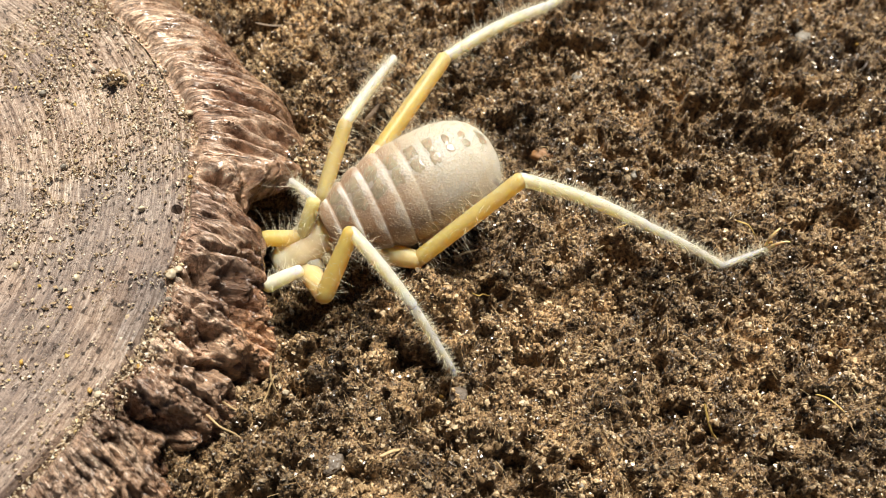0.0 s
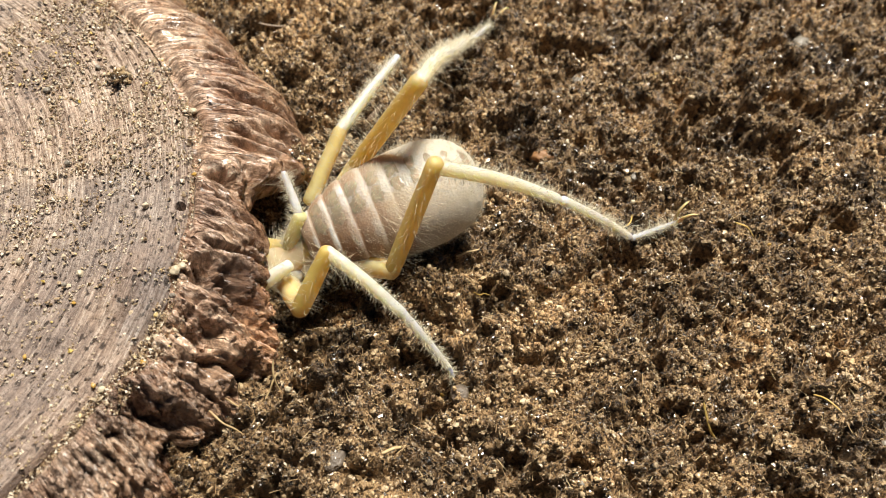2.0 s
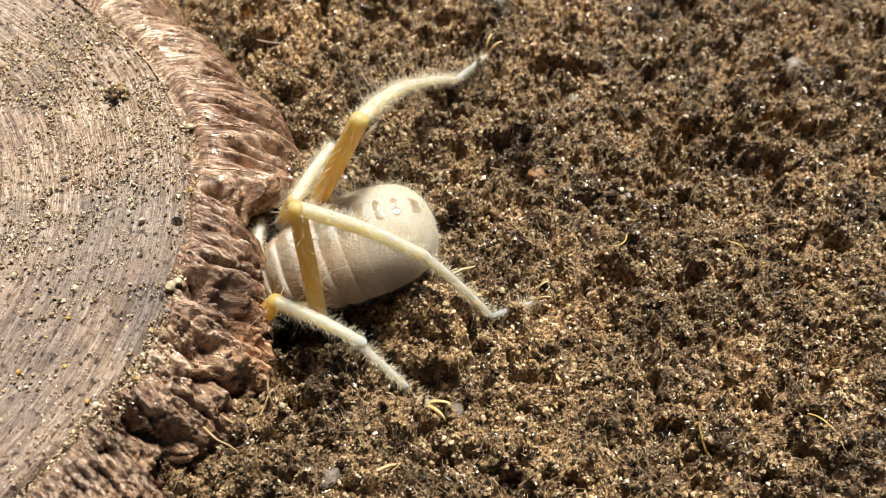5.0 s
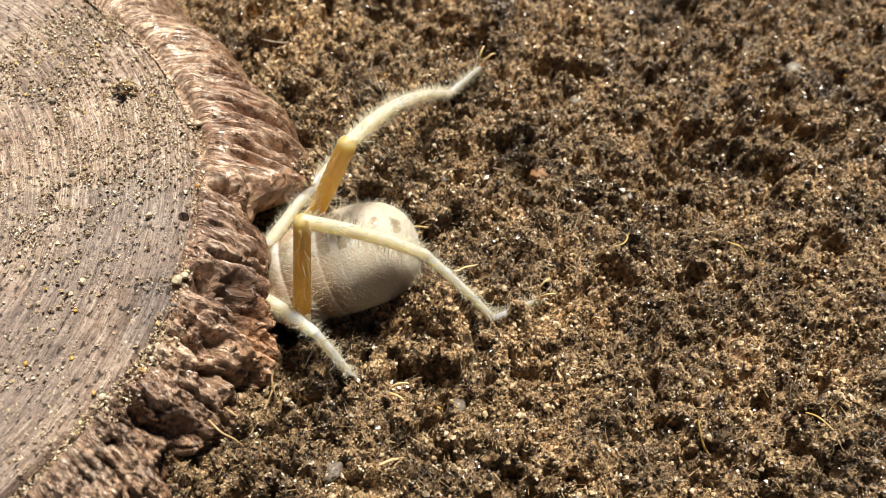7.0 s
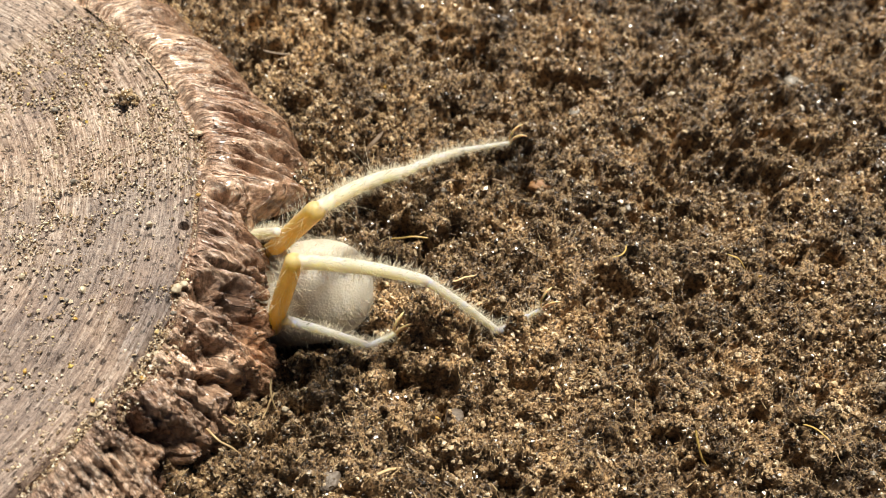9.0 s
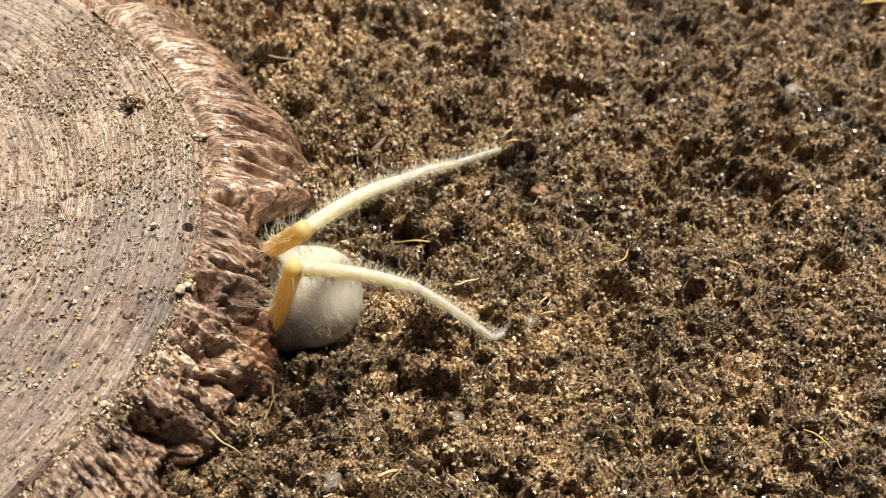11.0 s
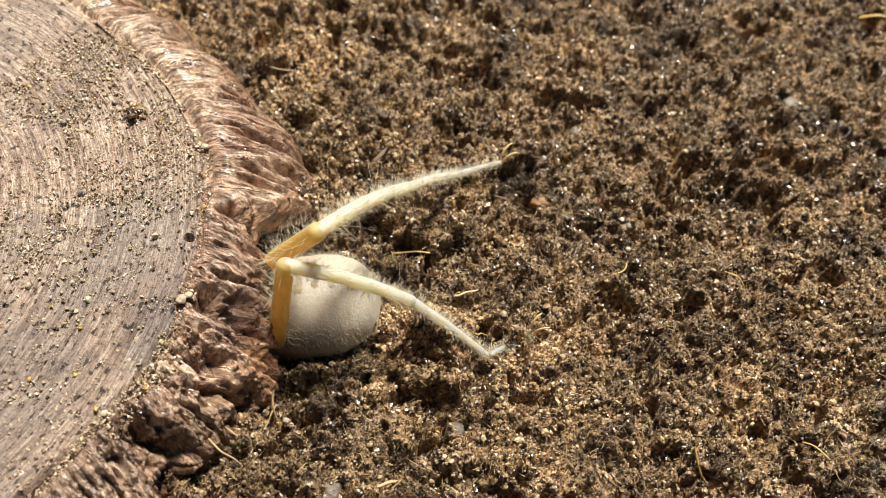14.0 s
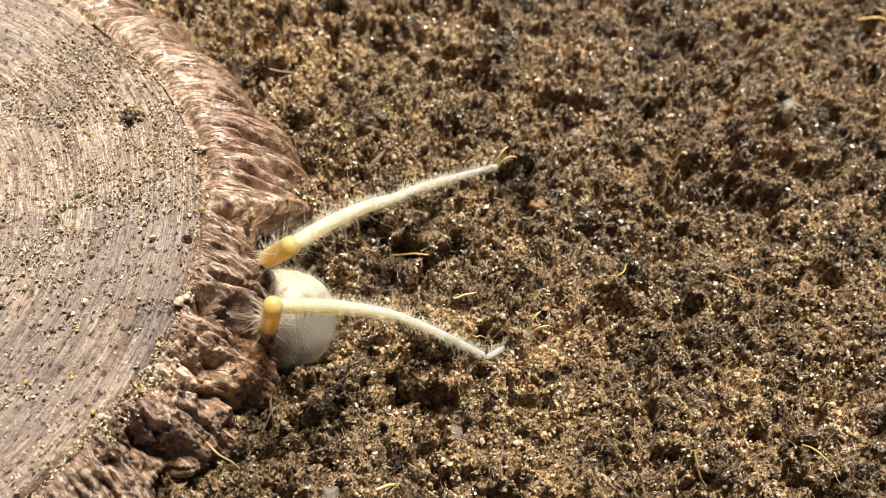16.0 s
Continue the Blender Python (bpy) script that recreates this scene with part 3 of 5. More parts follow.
def build_wood():
    wood = new("wood_slice")
    wood.location = (CX * MM, CY * MM, 0)
    tagged(wood, "weathered sawn log slice with cracked brown bark, lying on soil", "log")
    # sawn face: fine towards the rim, coarse at the far side
    th = np.radians(np.concatenate([np.arange(-180, -50, 4.0), np.arange(-50, 6.2, 0.4), np.arange(6.2, 8.6, 0.1), np.arange(8.6, 62, 0.4), np.arange(62, 180, 4.0)]))
    rr = np.concatenate([np.linspace(0.5, 12, 6), np.arange(13, 47.5, 0.33), np.arange(47.5, 50.01, 0.12), [50.25]])
    R, T = np.meshgrid(rr, th, indexing="ij")
    x, y = wood_point(T, R * rim_radius(T) / 50)
    arc = T * 50
    z = wood_top(x, y) + 0.3 * fbm(x, y, 9, 3, 71) + 0.16 * fbm(R, arc / 8, 0.8, 3, 75) + 0.06 * fbm(x, y, 0.8, 2, 79)
    z = z - 0.8 * np.clip((R - 49.3) / 0.9, 0, 1) ** 2
    pores = value_noise(R / 0.55, arc / 0.9, 83)
    z = z - 0.28 * np.clip(pores - 0.72, 0, 1) / 0.28
    hole = np.hypot(x + 23.3, y + 1.9)
    z = z - 9.0 * (hole < 0.58)
    v = np.stack([x - CX, y - CY, z], -1).reshape(-1, 3) * MM
    quads = grid_faces(len(rr), len(th), True)
    quads = quads[(hole.ravel()[quads] > 0.58).any(1)]
    me = mesh_of("sawn_face", v, quads, True, (SAWN,))
    set_uv(me, np.stack([np.hypot(x - CX, y - CY) * MM, arc * MM], -1).reshape(-1, 2))
    part("sawn_face", me, wood, "sawn end grain with fine growth rings and dust")
    # bark: a skirt that leaves the rim, bulges out and curls under
    th = np.radians(np.concatenate([np.arange(-180, -46, 4.0), np.arange(-46, 60, 0.13), np.arange(60, 180, 4.0)]))
    deg = np.degrees(th)
    out = np.interp(deg, *np.array(BARK_OUT).T)
    foot = np.interp(deg, *np.array(BARK_FOOT).T)
    arc = th * 56
    out = out + 0.7 * fbm(arc, arc * 0, 5, 3, 91)
    s = np.linspace(0, 1, 84)[:, None]
    rim = rim_radius(th)[None] + 0.1
    r = rim + (out[None] - rim) * np.sin(s * math.pi / 2) ** 0.9
    x, y = wood_point(th[None] + 0 * s, r)
    top = wood_top(*wood_point(th, rim_radius(th)))
    z = top - (top - foot) * s ** np.interp(deg, [-30, -24, -12, -9, -3, 0, 3], [2.1, 1.6, 1.6, 1.25, 1.2, 1.6, 2.1])[None]
    a2 = arc[None] + 0 * s
    sl = s * 14
    # folds: many furrows that run down the flare, each with its own reach and bend
    fr = np.random.default_rng(23)
    furrow = np.zeros_like(a2)
    at = -46.0
    while at < 66:
        if at > 30:
            at += fr.uniform(2.2, 4.4)
        elif at > 7:
            at += fr.uniform(1.3, 2.3)
        else:
            at += fr.uniform(1.6, 4.2)
        upper = at > 7
        s0, s1 = fr.uniform(0.08, 0.34), fr.uniform(0.6, 1.1)
        bend, wob = (fr.uniform(-7.5, -4.5), fr.uniform(0.1, 0.4)) if upper else (fr.uniform(-4, 2), fr.uniform(0.2, 0.7))
        deep, wide = fr.uniform(1.1, 2.4), fr.uniform(0.4, 0.7) if upper else fr.uniform(0.2, 0.4)
        line = at + bend * s ** 1.25 + wob * np.sin(s * fr.uniform(4, 9) + at)
        d = (deg[None] - line) / wide
        prof = np.where(d < 0, np.clip(1 + d / 2.0, 0, 1) ** 1.3, np.clip(1 - d, 0, 1))
        reach = np.clip((s - s0) * 7, 0, 1) * np.clip((s1 - s) * 6, 0, 1)
        furrow = np.maximum(furrow, deep * prof * reach)
    # short fine wrinkles between the pleats
    at = 2.0
    while at < 50:
        at += fr.uniform(0.35, 0.9)
        s0 = fr.uniform(0.06, 0.6)
        s1 = s0 + fr.uniform(0.15, 0.4)
        line = at + fr.uniform(-7, -4.5) * s ** 1.25 + 0.2 * np.sin(s * fr.uniform(5, 11) + at)
        d = (deg[None] - line) / fr.uniform(0.16, 0.28)
        prof = np.where(d < 0, np.clip(1 + d / 1.6, 0, 1) ** 1.3, np.clip(1 - d, 0, 1))
        furrow = np.maximum(furrow, fr.uniform(0.5, 1.2) * prof * np.clip((s - s0) * 12, 0, 1) * np.clip((s1 - s) * 9, 0, 1))
    lump = fbm(a2, sl, 5.0, 3, 107)
    grain = a2 + 0.42 * sl + 0.5 * fbm(a2, sl, 3.5, 2, 110)
    fine = 0.7 * fbm(grain, sl * 0.22, 0.9, 3, 109) - 1.5 * np.exp(-np.abs(fbm(grain, sl * 0.13, 2.2, 3, 121)) / 0.05)
    block, joint = facets(a2 + 0.35 * sl + 0.3 * fbm(a2, sl, 2.5, 2, 115), sl * 0.6, 3.6, 111)
    chip, split = facets(a2 + 0.35 * sl + 0.5 * fbm(a2, sl, 1.4, 2, 123), sl * 0.3 + 0.4 * fbm(a2, sl, 1.4, 2, 124), 1.3, 112)
    low = np.clip((-deg[None] + 3) / 5, 0, 1)
    ragged = 0.55 * fbm(a2 + 0.35 * sl, sl * 0.7, 1.5, 4, 127, 0.7) - 0.6 * np.exp(-np.abs(fbm(a2 + 0.5 * sl, sl * 0.6, 2.2, 3, 129)) / 0.07)
    bump = 0.5 - furrow * (1 - 0.45 * low) + (0.4 + 0.2 * low) * lump + (0.30 + 0.05 * low) * fine + 0.06 * (1 - low) * (chip - split)
    bump = bump + low * (1.2 * block - 0.3 * joint + 0.5 * chip - 0.15 * split + ragged)
    for hd, hs, wd, ws, deep in HOLLOWS:
        q = ((deg[None] - hd + 0.5 * fbm(a2, sl, 1.6, 2, 119)) / wd) ** 2 + ((s - hs) / ws) ** 2
        bump = bump - deep * np.exp(-q * q)
    crack = np.zeros_like(bump)
    for d0, d1, width, deep in ((13.2, 8.8, 0.5, 2.6), (-1.5, -4.0, 0.35, 1.6), (-9.0, -11.6, 0.6, 2.4), (-17.5, -21, 0.7, 3.4), (26, 22, 0.3, 1.0), (34, 31, 0.3, 0.8), (4.5, 2.0, 0.3, 1.0)):
        line = d0 + (d1 - d0) * s
        wig = 0.7 * fbm(sl, sl * 0 + d0, 3, 2, 113)
        crack = crack + deep * np.exp(-((deg[None] - line - wig) / width) ** 2) * np.clip(s * 5, 0, 1)
    fade = np.clip(s * 10, 0, 1) * np.clip((1.04 - s) * 14, 0.35, 1)
    push = (bump * 1.15 - crack) * fade
    nr, nz = 0.35 + 0.6 * s, 1.0 - 0.7 * s
    r2, z2 = r + push * nr, z + push * nz
    # seam between the bark and the sawn face
    seam = np.exp(-((s - 0.02) / 0.025) ** 2) * (np.interp(deg, [-22, -8, 0], [1.7, 1.5, 0.9]) + 0.6 * value_noise(arc / 2.2, arc * 0, 117))
    z2 = z2 - seam
    rows_r, rows_z = [r2], [z2]
    for inset, lift in ((0.7, -0.35), (1.6, -0.3), (3.2, -0.2)):
        rows_r.append((out - inset)[None])
        rows_z.append((foot + lift + 0 * deg)[None])
    rows_r.append(np.full((1, len(th)), 47.5))
    rows_z.append(np.minimum(foot + 0.0, top - 5.5)[None])
    rows_r.append(np.full((1, len(th)), 0.6))
    rows_z.append((wood_top(CX, CY) - 7.0 + 0 * deg)[None])
    r2, z2 = np.vstack(rows_r), np.vstack(rows_z)
    x, y = wood_point(th[None], r2)
    v = np.stack([x - CX, y - CY, z2], -1).reshape(-1, 3) * MM
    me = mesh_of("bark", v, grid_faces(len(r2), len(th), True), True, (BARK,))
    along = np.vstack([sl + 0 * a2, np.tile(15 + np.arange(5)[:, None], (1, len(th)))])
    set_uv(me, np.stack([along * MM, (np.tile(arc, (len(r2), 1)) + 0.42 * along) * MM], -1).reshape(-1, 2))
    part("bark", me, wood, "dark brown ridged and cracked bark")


def build_wood_dust():
    n = 46000
    th = np.radians(rng.uniform(-42, 58, n))
    r = 50.4 - 36 * rng.random(n) ** 1.2
    edge = rng.random(n) < 0.055
    r = np.where(edge, 50.6 + rng.normal(0, 0.35, n), r)
    x, y = wood_point(th, r * rim_radius(th) / 50)
    patch = 0.8 * fbm(x, y, 9, 3, 131) + 0.7 * fbm(x, y, 2.2, 2, 133) + 0.4 * np.clip(y / 20, -0.2, 1)
    keep = (edge | (rng.random(n) < np.clip(0.40 + 0.75 * patch, 0.08, 1))) & (np.hypot(x + 23.3, y + 1.9) > 1.0)
    x, y, edge = x[keep], y[keep], edge[keep]
    size = 0.045 + 0.175 * rng.random(len(x)) ** 3.0
    z = wood_top(x, y) + 0.05 + size * 0.4 - 0.9 * edge
    # a thicker drift in the groove beside the broken lobes
    k = 750
    ta, ra = np.radians(rng.uniform(-25, -8, k)), rng.uniform(0.1, 2.4, k) ** 1.3
    xa, ya = wood_point(ta, rim_radius(ta) + ra)
    sa = 0.07 + 0.17 * rng.random(k) ** 2
    za = wood_top(*wood_point(ta, rim_radius(ta))) - 0.1 + rng.uniform(-0.2, 0.35, k)
    x, y, z, size = np.append(x, xa), np.append(y, ya), np.append(z, za), np.append(size, sa)
    c = np.stack([x, y, z], -1) * MM
    pick = rng.random(len(x)) < 0.93
    for name, sel, mat, label in (("sand_dusting", pick, DUST, "tan sand grains strewn over the sawn wood"),
                                  ("soil_dusting", ~pick, CRUMB, "brown soil specks strewn over the sawn wood")):
        tagged(new(name, grains(name, c[sel], size[sel] * MM, mat, 0.6, 0.45, False, octa)), label, "dust", kind="stuff")
    # one larger crumb of soil
    k = 60
    p = rng.normal(size=(k, 3)) * (0.55, 0.45, 0.25) + (-35.1, 15.3, wood_top(-35.1, 15.3) + 0.5)
    tagged(new("soil_clump", grains("soil_clump", p * MM, rng.uniform(0.2, 0.45, k) * MM, CRUMB)), "small brown soil clump lying on sawn wood", "soil clump", kind="stuff")
    k = 160
    p = rng.normal(size=(k, 3)) * (0.8, 0.9, 0.35) + (-12.0, 8.7, 7.5)
    tagged(new("soil_clump", grains("soil_clump", p * MM, rng.uniform(0.16, 0.42, k) * MM, CRUMB)), "crumbly soil clump caught on the bark edge", "soil clump", kind="stuff")


# ---- the animal ----
def limb_mesh(name, length, r0, r1, mat, knob=1.13, flat=0.95, bow=0.0):
    """A tapered leg segment along +x with swollen, rounded ends."""
    cap = np.array([1.0, 0.92, 0.7, 0.4, 0.0])
    body = np.linspace(0, 1, 14)[1:-1]
    x = np.concatenate([-0.75 * r0 * cap, body * length, length + 0.75 * r1 * cap[::-1]])
    u = np.clip(x / length, 0, 1)
    round_off = np.concatenate([np.sqrt(1 - cap ** 2 * 0.998), np.ones(12), np.sqrt(1 - cap[::-1] ** 2 * 0.998)])
    rad = (r0 + (r1 - r0) * u) * (1 + 0.05 * np.sin(u * math.pi) + (knob - 1) * np.exp(-((u - 0.965) / 0.03) ** 2)) * round_off
    k = 16
    a = np.linspace(0, 2 * math.pi, k, endpoint=False)
    v = np.stack([np.repeat(x, k), np.outer(rad, np.cos(a)).ravel() * flat, np.outer(rad, np.sin(a)).ravel() + np.repeat(bow * np.sin(u * math.pi), k)], -1)
    return mesh_of(name, v * MM, grid_faces(len(x), k, True), True, (mat,))


def limb_bristles(name, length, r0, r1, count, lo, hi, lean=0.35, bow=0.0):
    u = rng.uniform(0.03, 0.99, count)
    a = rng.uniform(0, 2 * math.pi, count)
    rad = r0 + (r1 - r0) * u
    n = np.stack([0 * u, np.cos(a), np.sin(a)], -1)
    roots = n * rad[:, None] * 0.95 + np.stack([u * length, 0 * u, bow * np.sin(u * math.pi)], -1)
    ways = n + np.array((lean, 0, 0)) + rng.normal(size=(count, 3)) * 0.3
    size = lo + (hi - lo) * rng.random(count) ** 2.0 + 4.5 * (rng.random(count) < 0.004)
    return bristles(name, roots * MM, ways, size * MM, rng.uniform(0.012, 0.025, count) * MM, SETA, 0.3)


def claw_mesh(side):
    """A slender hooked claw."""
    s = np.linspace(0, 1, 12)
    x, y, z = 0.1 + 1.5 * (1 - np.cos(2.0 * s)), side * (0.2 + 0.9 * s), 2.3 * np.sin(2.0 * s)
    rad = 0.23 * (1 - s) ** 0.5 + 0.035
    a = np.linspace(0, 2 * math.pi, 8, endpoint=False)
    v = np.stack([np.repeat(x, 8), (y[:, None] + np.outer(rad, np.cos(a))).ravel(), (z[:, None] + np.outer(rad, np.sin(a))).ravel()], -1)
    return mesh_of("claw", v * MM, grid_faces(12, 8, True), True, (CLAW,))


ABD = 22.4
BORDERS = [0.0, 0.07, 0.17, 0.28, 0.40, 0.51, 0.62, 0.72, 0.81, 0.90, 1.0]


def abdomen_radius(u):
    r = np.interp(u, [0, 0.06, 0.14, 0.25, 0.38, 0.5, 0.62, 0.72, 0.8, 0.87, 0.92, 0.96, 0.985, 1.0], [2.6, 3.4, 4.4, 5.3, 5.95, 6.3, 6.45, 6.4, 6.05, 5.45, 4.65, 3.5, 2.2, 0.02])
    return r


def segment_phase(u):
    b = np.array(BORDERS)
    i = np.clip(np.searchsorted(b, u, side="right") - 1, 0, len(b) - 2)
    return (u - b[i]) / (b[i + 1] - b[i]), i


def abdomen_point(u, a, lift=0.0):
    f, _ = segment_phase(u)
    swell = np.interp(u, [0, 0.3, 0.45, 0.62, 1], [0.085, 0.085, 0.045, 0.010, 0.0])
    r = abdomen_radius(u) * (1 + swell * (np.sin(f * math.pi) ** 0.5 * 0.8 + f * 0.5 - 0.5)) + lift
    return np.stack([u * ABD, r * np.cos(a), r * np.sin(a) * 0.96], -1)


def build_animal():
    spider = new("camel_spider")
    tagged(spider, "pale yellow hairy camel spider crawling into a burrow under wood", "camel spider")
    made = {}
    smooth_u = np.linspace(0, 1, 141)
    u = np.unique(np.concatenate([smooth_u[smooth_u < 0.985], 1 - 0.015 * np.cos(np.linspace(0, math.pi / 2, 9))]))
    a = np.linspace(0, 2 * math.pi, 72, endpoint=False)
    U, A = np.meshgrid(u, a, indexing="ij")
    p = abdomen_point(U, A)
    f = segment_phase(U)[0]
    me = mesh_of("abdomen", p.reshape(-1, 3) * MM, grid_faces(len(u), 72, True), True, (ABDOMEN,))
    # masks: pale skin folds, wide on the back and narrowing down the flanks, and the browner skin behind each
    back = np.clip((np.sin(A) + 0.25) / 0.9, 0, 1)
    front = np.interp(U, [0, 0.06, 0.30, 0.41, 0.46, 1], [0.5, 1.0, 1.0, 0.8, 0.0, 0.0])
    wobble = 0.12 * fbm(A * 2.2, U * 9, 0.9, 3, 151)
    fold = np.clip((f + wobble - (0.97 - 0.30 * back)) / 0.07, 0, 1) * back ** 0.8 * front * np.clip(0.55 + 0.5 * fbm(A * 2, U * 14, 0.9, 2, 157), 0.15, 0.85)
    strip = np.exp(-((A - math.pi / 2) / 0.3) ** 4) * np.interp(U, [0, 0.15, 0.3, 0.7, 0.85, 1], [0, 0.3, 0.4, 0.28, 0.08, 0])
    brown = (1 - f) ** 1.2 * np.interp(U, [0, 0.1, 0.3, 0.45, 0.62, 1], [0.5, 0.9, 1.0, 0.8, 0.0, 0.0]) * (1 - 0.4 * np.clip(np.sin(A), 0, 1) ** 4)
    set_uv(me, np.stack([np.maximum(fold, strip), brown], -1).reshape(-1, 2))
    abdomen = part("abdomen", me, spider, "swollen beige-grey segmented abdomen with fine fuzz")
    made["abdomen"] = abdomen
    # paired glassy plates along the back
    for k in range(1, 10):
        u0, u1 = BORDERS[k] + 0.010, BORDERS[k + 1] - np.interp(k, [1, 5, 9], [0.03, 0.035, 0.045])
        half = np.interp(k, [1, 3, 5, 8], [0.27, 0.2, 0.16, 0.12])
        for side in (-1, 1):
            mid = math.pi / 2 + side * half * 1.02
            uu, aa = np.meshgrid(np.linspace(u0, u1, 11), mid + np.linspace(-half, half, 11), indexing="ij")
            q = np.hypot((uu - (u0 + u1) / 2) / (u1 - u0) * 2, (aa - mid) / half)
            edge = np.clip((1.0 - q + 0.35 * fbm(uu * 60, aa * 14, 1.0, 3, 140 + k)) * 4, -1, 1)
            c = np.stack([0 * aa, np.cos(aa), np.sin(aa)], -1)
            q = abdomen_point(uu, aa, 0.0) + c * (0.035 * edge - 0.004 * (edge < 0))[..., None]
            part("tergite", mesh_of("tergite", q.reshape(-1, 3) * MM, grid_faces(11, 11), True, (TERGITE,)), abdomen, "glassy brown back plate")
    n = 7000
    ur, ar = rng.uniform(0.03, 0.995, n) ** 0.8, rng.uniform(0, 2 * math.pi, n)
    size = rng.uniform(0.35, 0.95, n) + 2.2 * (rng.random(n) < 0.02) * rng.random(n)
    roots = abdomen_point(ur, ar, -0.02)
    ways = np.stack([0.75 + 0 * ur, np.cos(ar), np.sin(ar)], -1) + rng.normal(size=(n, 3)) * 0.25
    tuft = part("fuzz", bristles("fuzz", roots * MM, ways, size * MM, rng.uniform(0.007, 0.013, n) * MM, FUZZ, 0.3), abdomen)
    tagged(tuft, kind="stuff")
    # the front of the body
    skin = skin_material("cream_body_skin", (0.80, 0.68, 0.46), (0.62, 0.46, 0.28), 9 * MM)
    k = 40
    uu = np.linspace(0, 1, 30)
    rad = np.interp(uu, [0, 0.04, 0.15, 0.4, 0.6, 0.85, 0.97, 1], [0.02, 1.3, 1.9, 2.3, 2.2, 2.3, 1.8, 0.02])
    rad = rad * (1 + 0.02 * np.sin(uu * 17))
    aa = np.linspace(0, 2 * math.pi, k, endpoint=False)
    v = np.stack([np.repeat(uu * 9.2, k), np.outer(rad, np.cos(aa)).ravel() * 1.1, np.outer(rad, np.sin(aa)).ravel() * 0.85 - 0.8], -1)
    hips = []
    for cx, cy, cz, size in ((2.4, -1.7, -1.2, 1.5), (4.4, -1.9, -1.4, 1.6), (6.6, -1.9, -1.6, 1.5), (2.4, 1.7, -1.2, 1.5), (4.4, 1.9, -1.4, 1.6), (6.6, 1.9, -1.6, 1.5)):
        w, q = np.meshgrid(np.linspace(0.02, math.pi - 0.02, 12), np.linspace(0, 2 * math.pi, 16, endpoint=False), indexing="ij")
        ball = np.stack([np.sin(w) * np.cos(q) * 0.85, np.sin(w) * np.sin(q), np.cos(w) * 0.9], -1).reshape(-1, 3) * size + (cx, cy, cz)
        hips.append(mesh_of("coxa", ball * MM, grid_faces(12, 16, True), True, (skin,)))
    made["prosoma"] = part("prosoma", mesh_of("prosoma", v * MM, grid_faces(30, k, True), True, (skin,)), spider, "cream and amber front body")
    for hip in hips:
        part("coxa", hip, made["prosoma"])
    hair = part("setae", limb_bristles("setae", 9.0, 2.1, 2.0, 320, 0.6, 2.2), made["prosoma"])
    tagged(hair, kind="stuff")
    amber, gold, cream, white = (0.90, 0.64, 0.21), (0.89, 0.67, 0.31), (0.88, 0.73, 0.52), (0.88, 0.77, 0.64)
    legs = {
        "hind_left": (("femur", 15.23, 1.02, 0.98, amber, gold), ("patella", 16.2, 0.84, 0.66, cream, white), ("tibia", 13.22, 0.58, 0.42, white, white), ("tarsus", 6.3, 0.40, 0.26, white, cream)),
        "hind_right": (("femur", 16.1, 1.05, 1.05, amber, gold), ("patella", 19.1, 0.86, 0.68, cream, white), ("tibia", 15.1, 0.60, 0.42, white, white), ("tarsus", 7.1, 0.42, 0.28, white, cream)),
        "third_left": (("femur", 8.1, 1.15, 0.95, amber, amber), ("patella", 10.8, 0.82, 0.62, cream, white), ("tibia", 9.4, 0.56, 0.40, white, white), ("tarsus", 3.7, 0.34, 0.25, white, gold)),
        "third_right": (("femur", 9.5, 0.95, 0.92, gold, gold), ("tibia", 13.9, 0.82, 0.50, cream, white)),
        "second_right": (("femur", 4.0, 1.0, 1.0, amber, gold), ("patella", 4.9, 0.95, 0.85, gold, gold), ("tibia", 5.6, 0.62, 0.36, white, white)),
        "first_left": (("tibia", 3.9, 0.95, 0.75, cream, white),),
    }
    for leg, segments in legs.items():
        for j, (kind, length, r0, r1, near, far) in enumerate(segments):
            mat = skin_material("leg_chitin", near, far, length * MM, through_light=0.45 if kind == "femur" else 0.12)
            bow = 0.045 * length if kind == "patella" else 0.02 * length if kind == "tibia" else 0.0
            seg = part(kind, limb_mesh(kind, length, r0, r1, mat, bow=bow), spider, "amber yellow upper leg" if kind == "femur" else "pale cream bristly leg segment")
            count, reach, slant = (int(20 * length), 3.6, 0.05) if kind == "femur" else (int(68 * length), 1.5, 0.35)
            tagged(part("setae", limb_bristles("setae", length, r0, r1, count, 0.5, reach, slant, bow), seg), kind="stuff")
            if kind == "tarsus":
                for side in (-1, 1):
                    claw = part("claw", claw_mesh(side), seg, "amber hooked claw")
                    claw.location = ((length - 0.2) * MM, 0, 0)
            made[leg, j] = seg
    for leg in ("hind_left", "third_left", "hind_right"):
        mat = skin_material("coxa_skin", (0.74, 0.52, 0.24), (0.74, 0.54, 0.27), 6 * MM)
        made[leg, "coxa"] = part("coxa", limb_mesh("coxa", 5.0, 1.15, 1.45, mat), spider, "cream hip joint")
    return spider, made


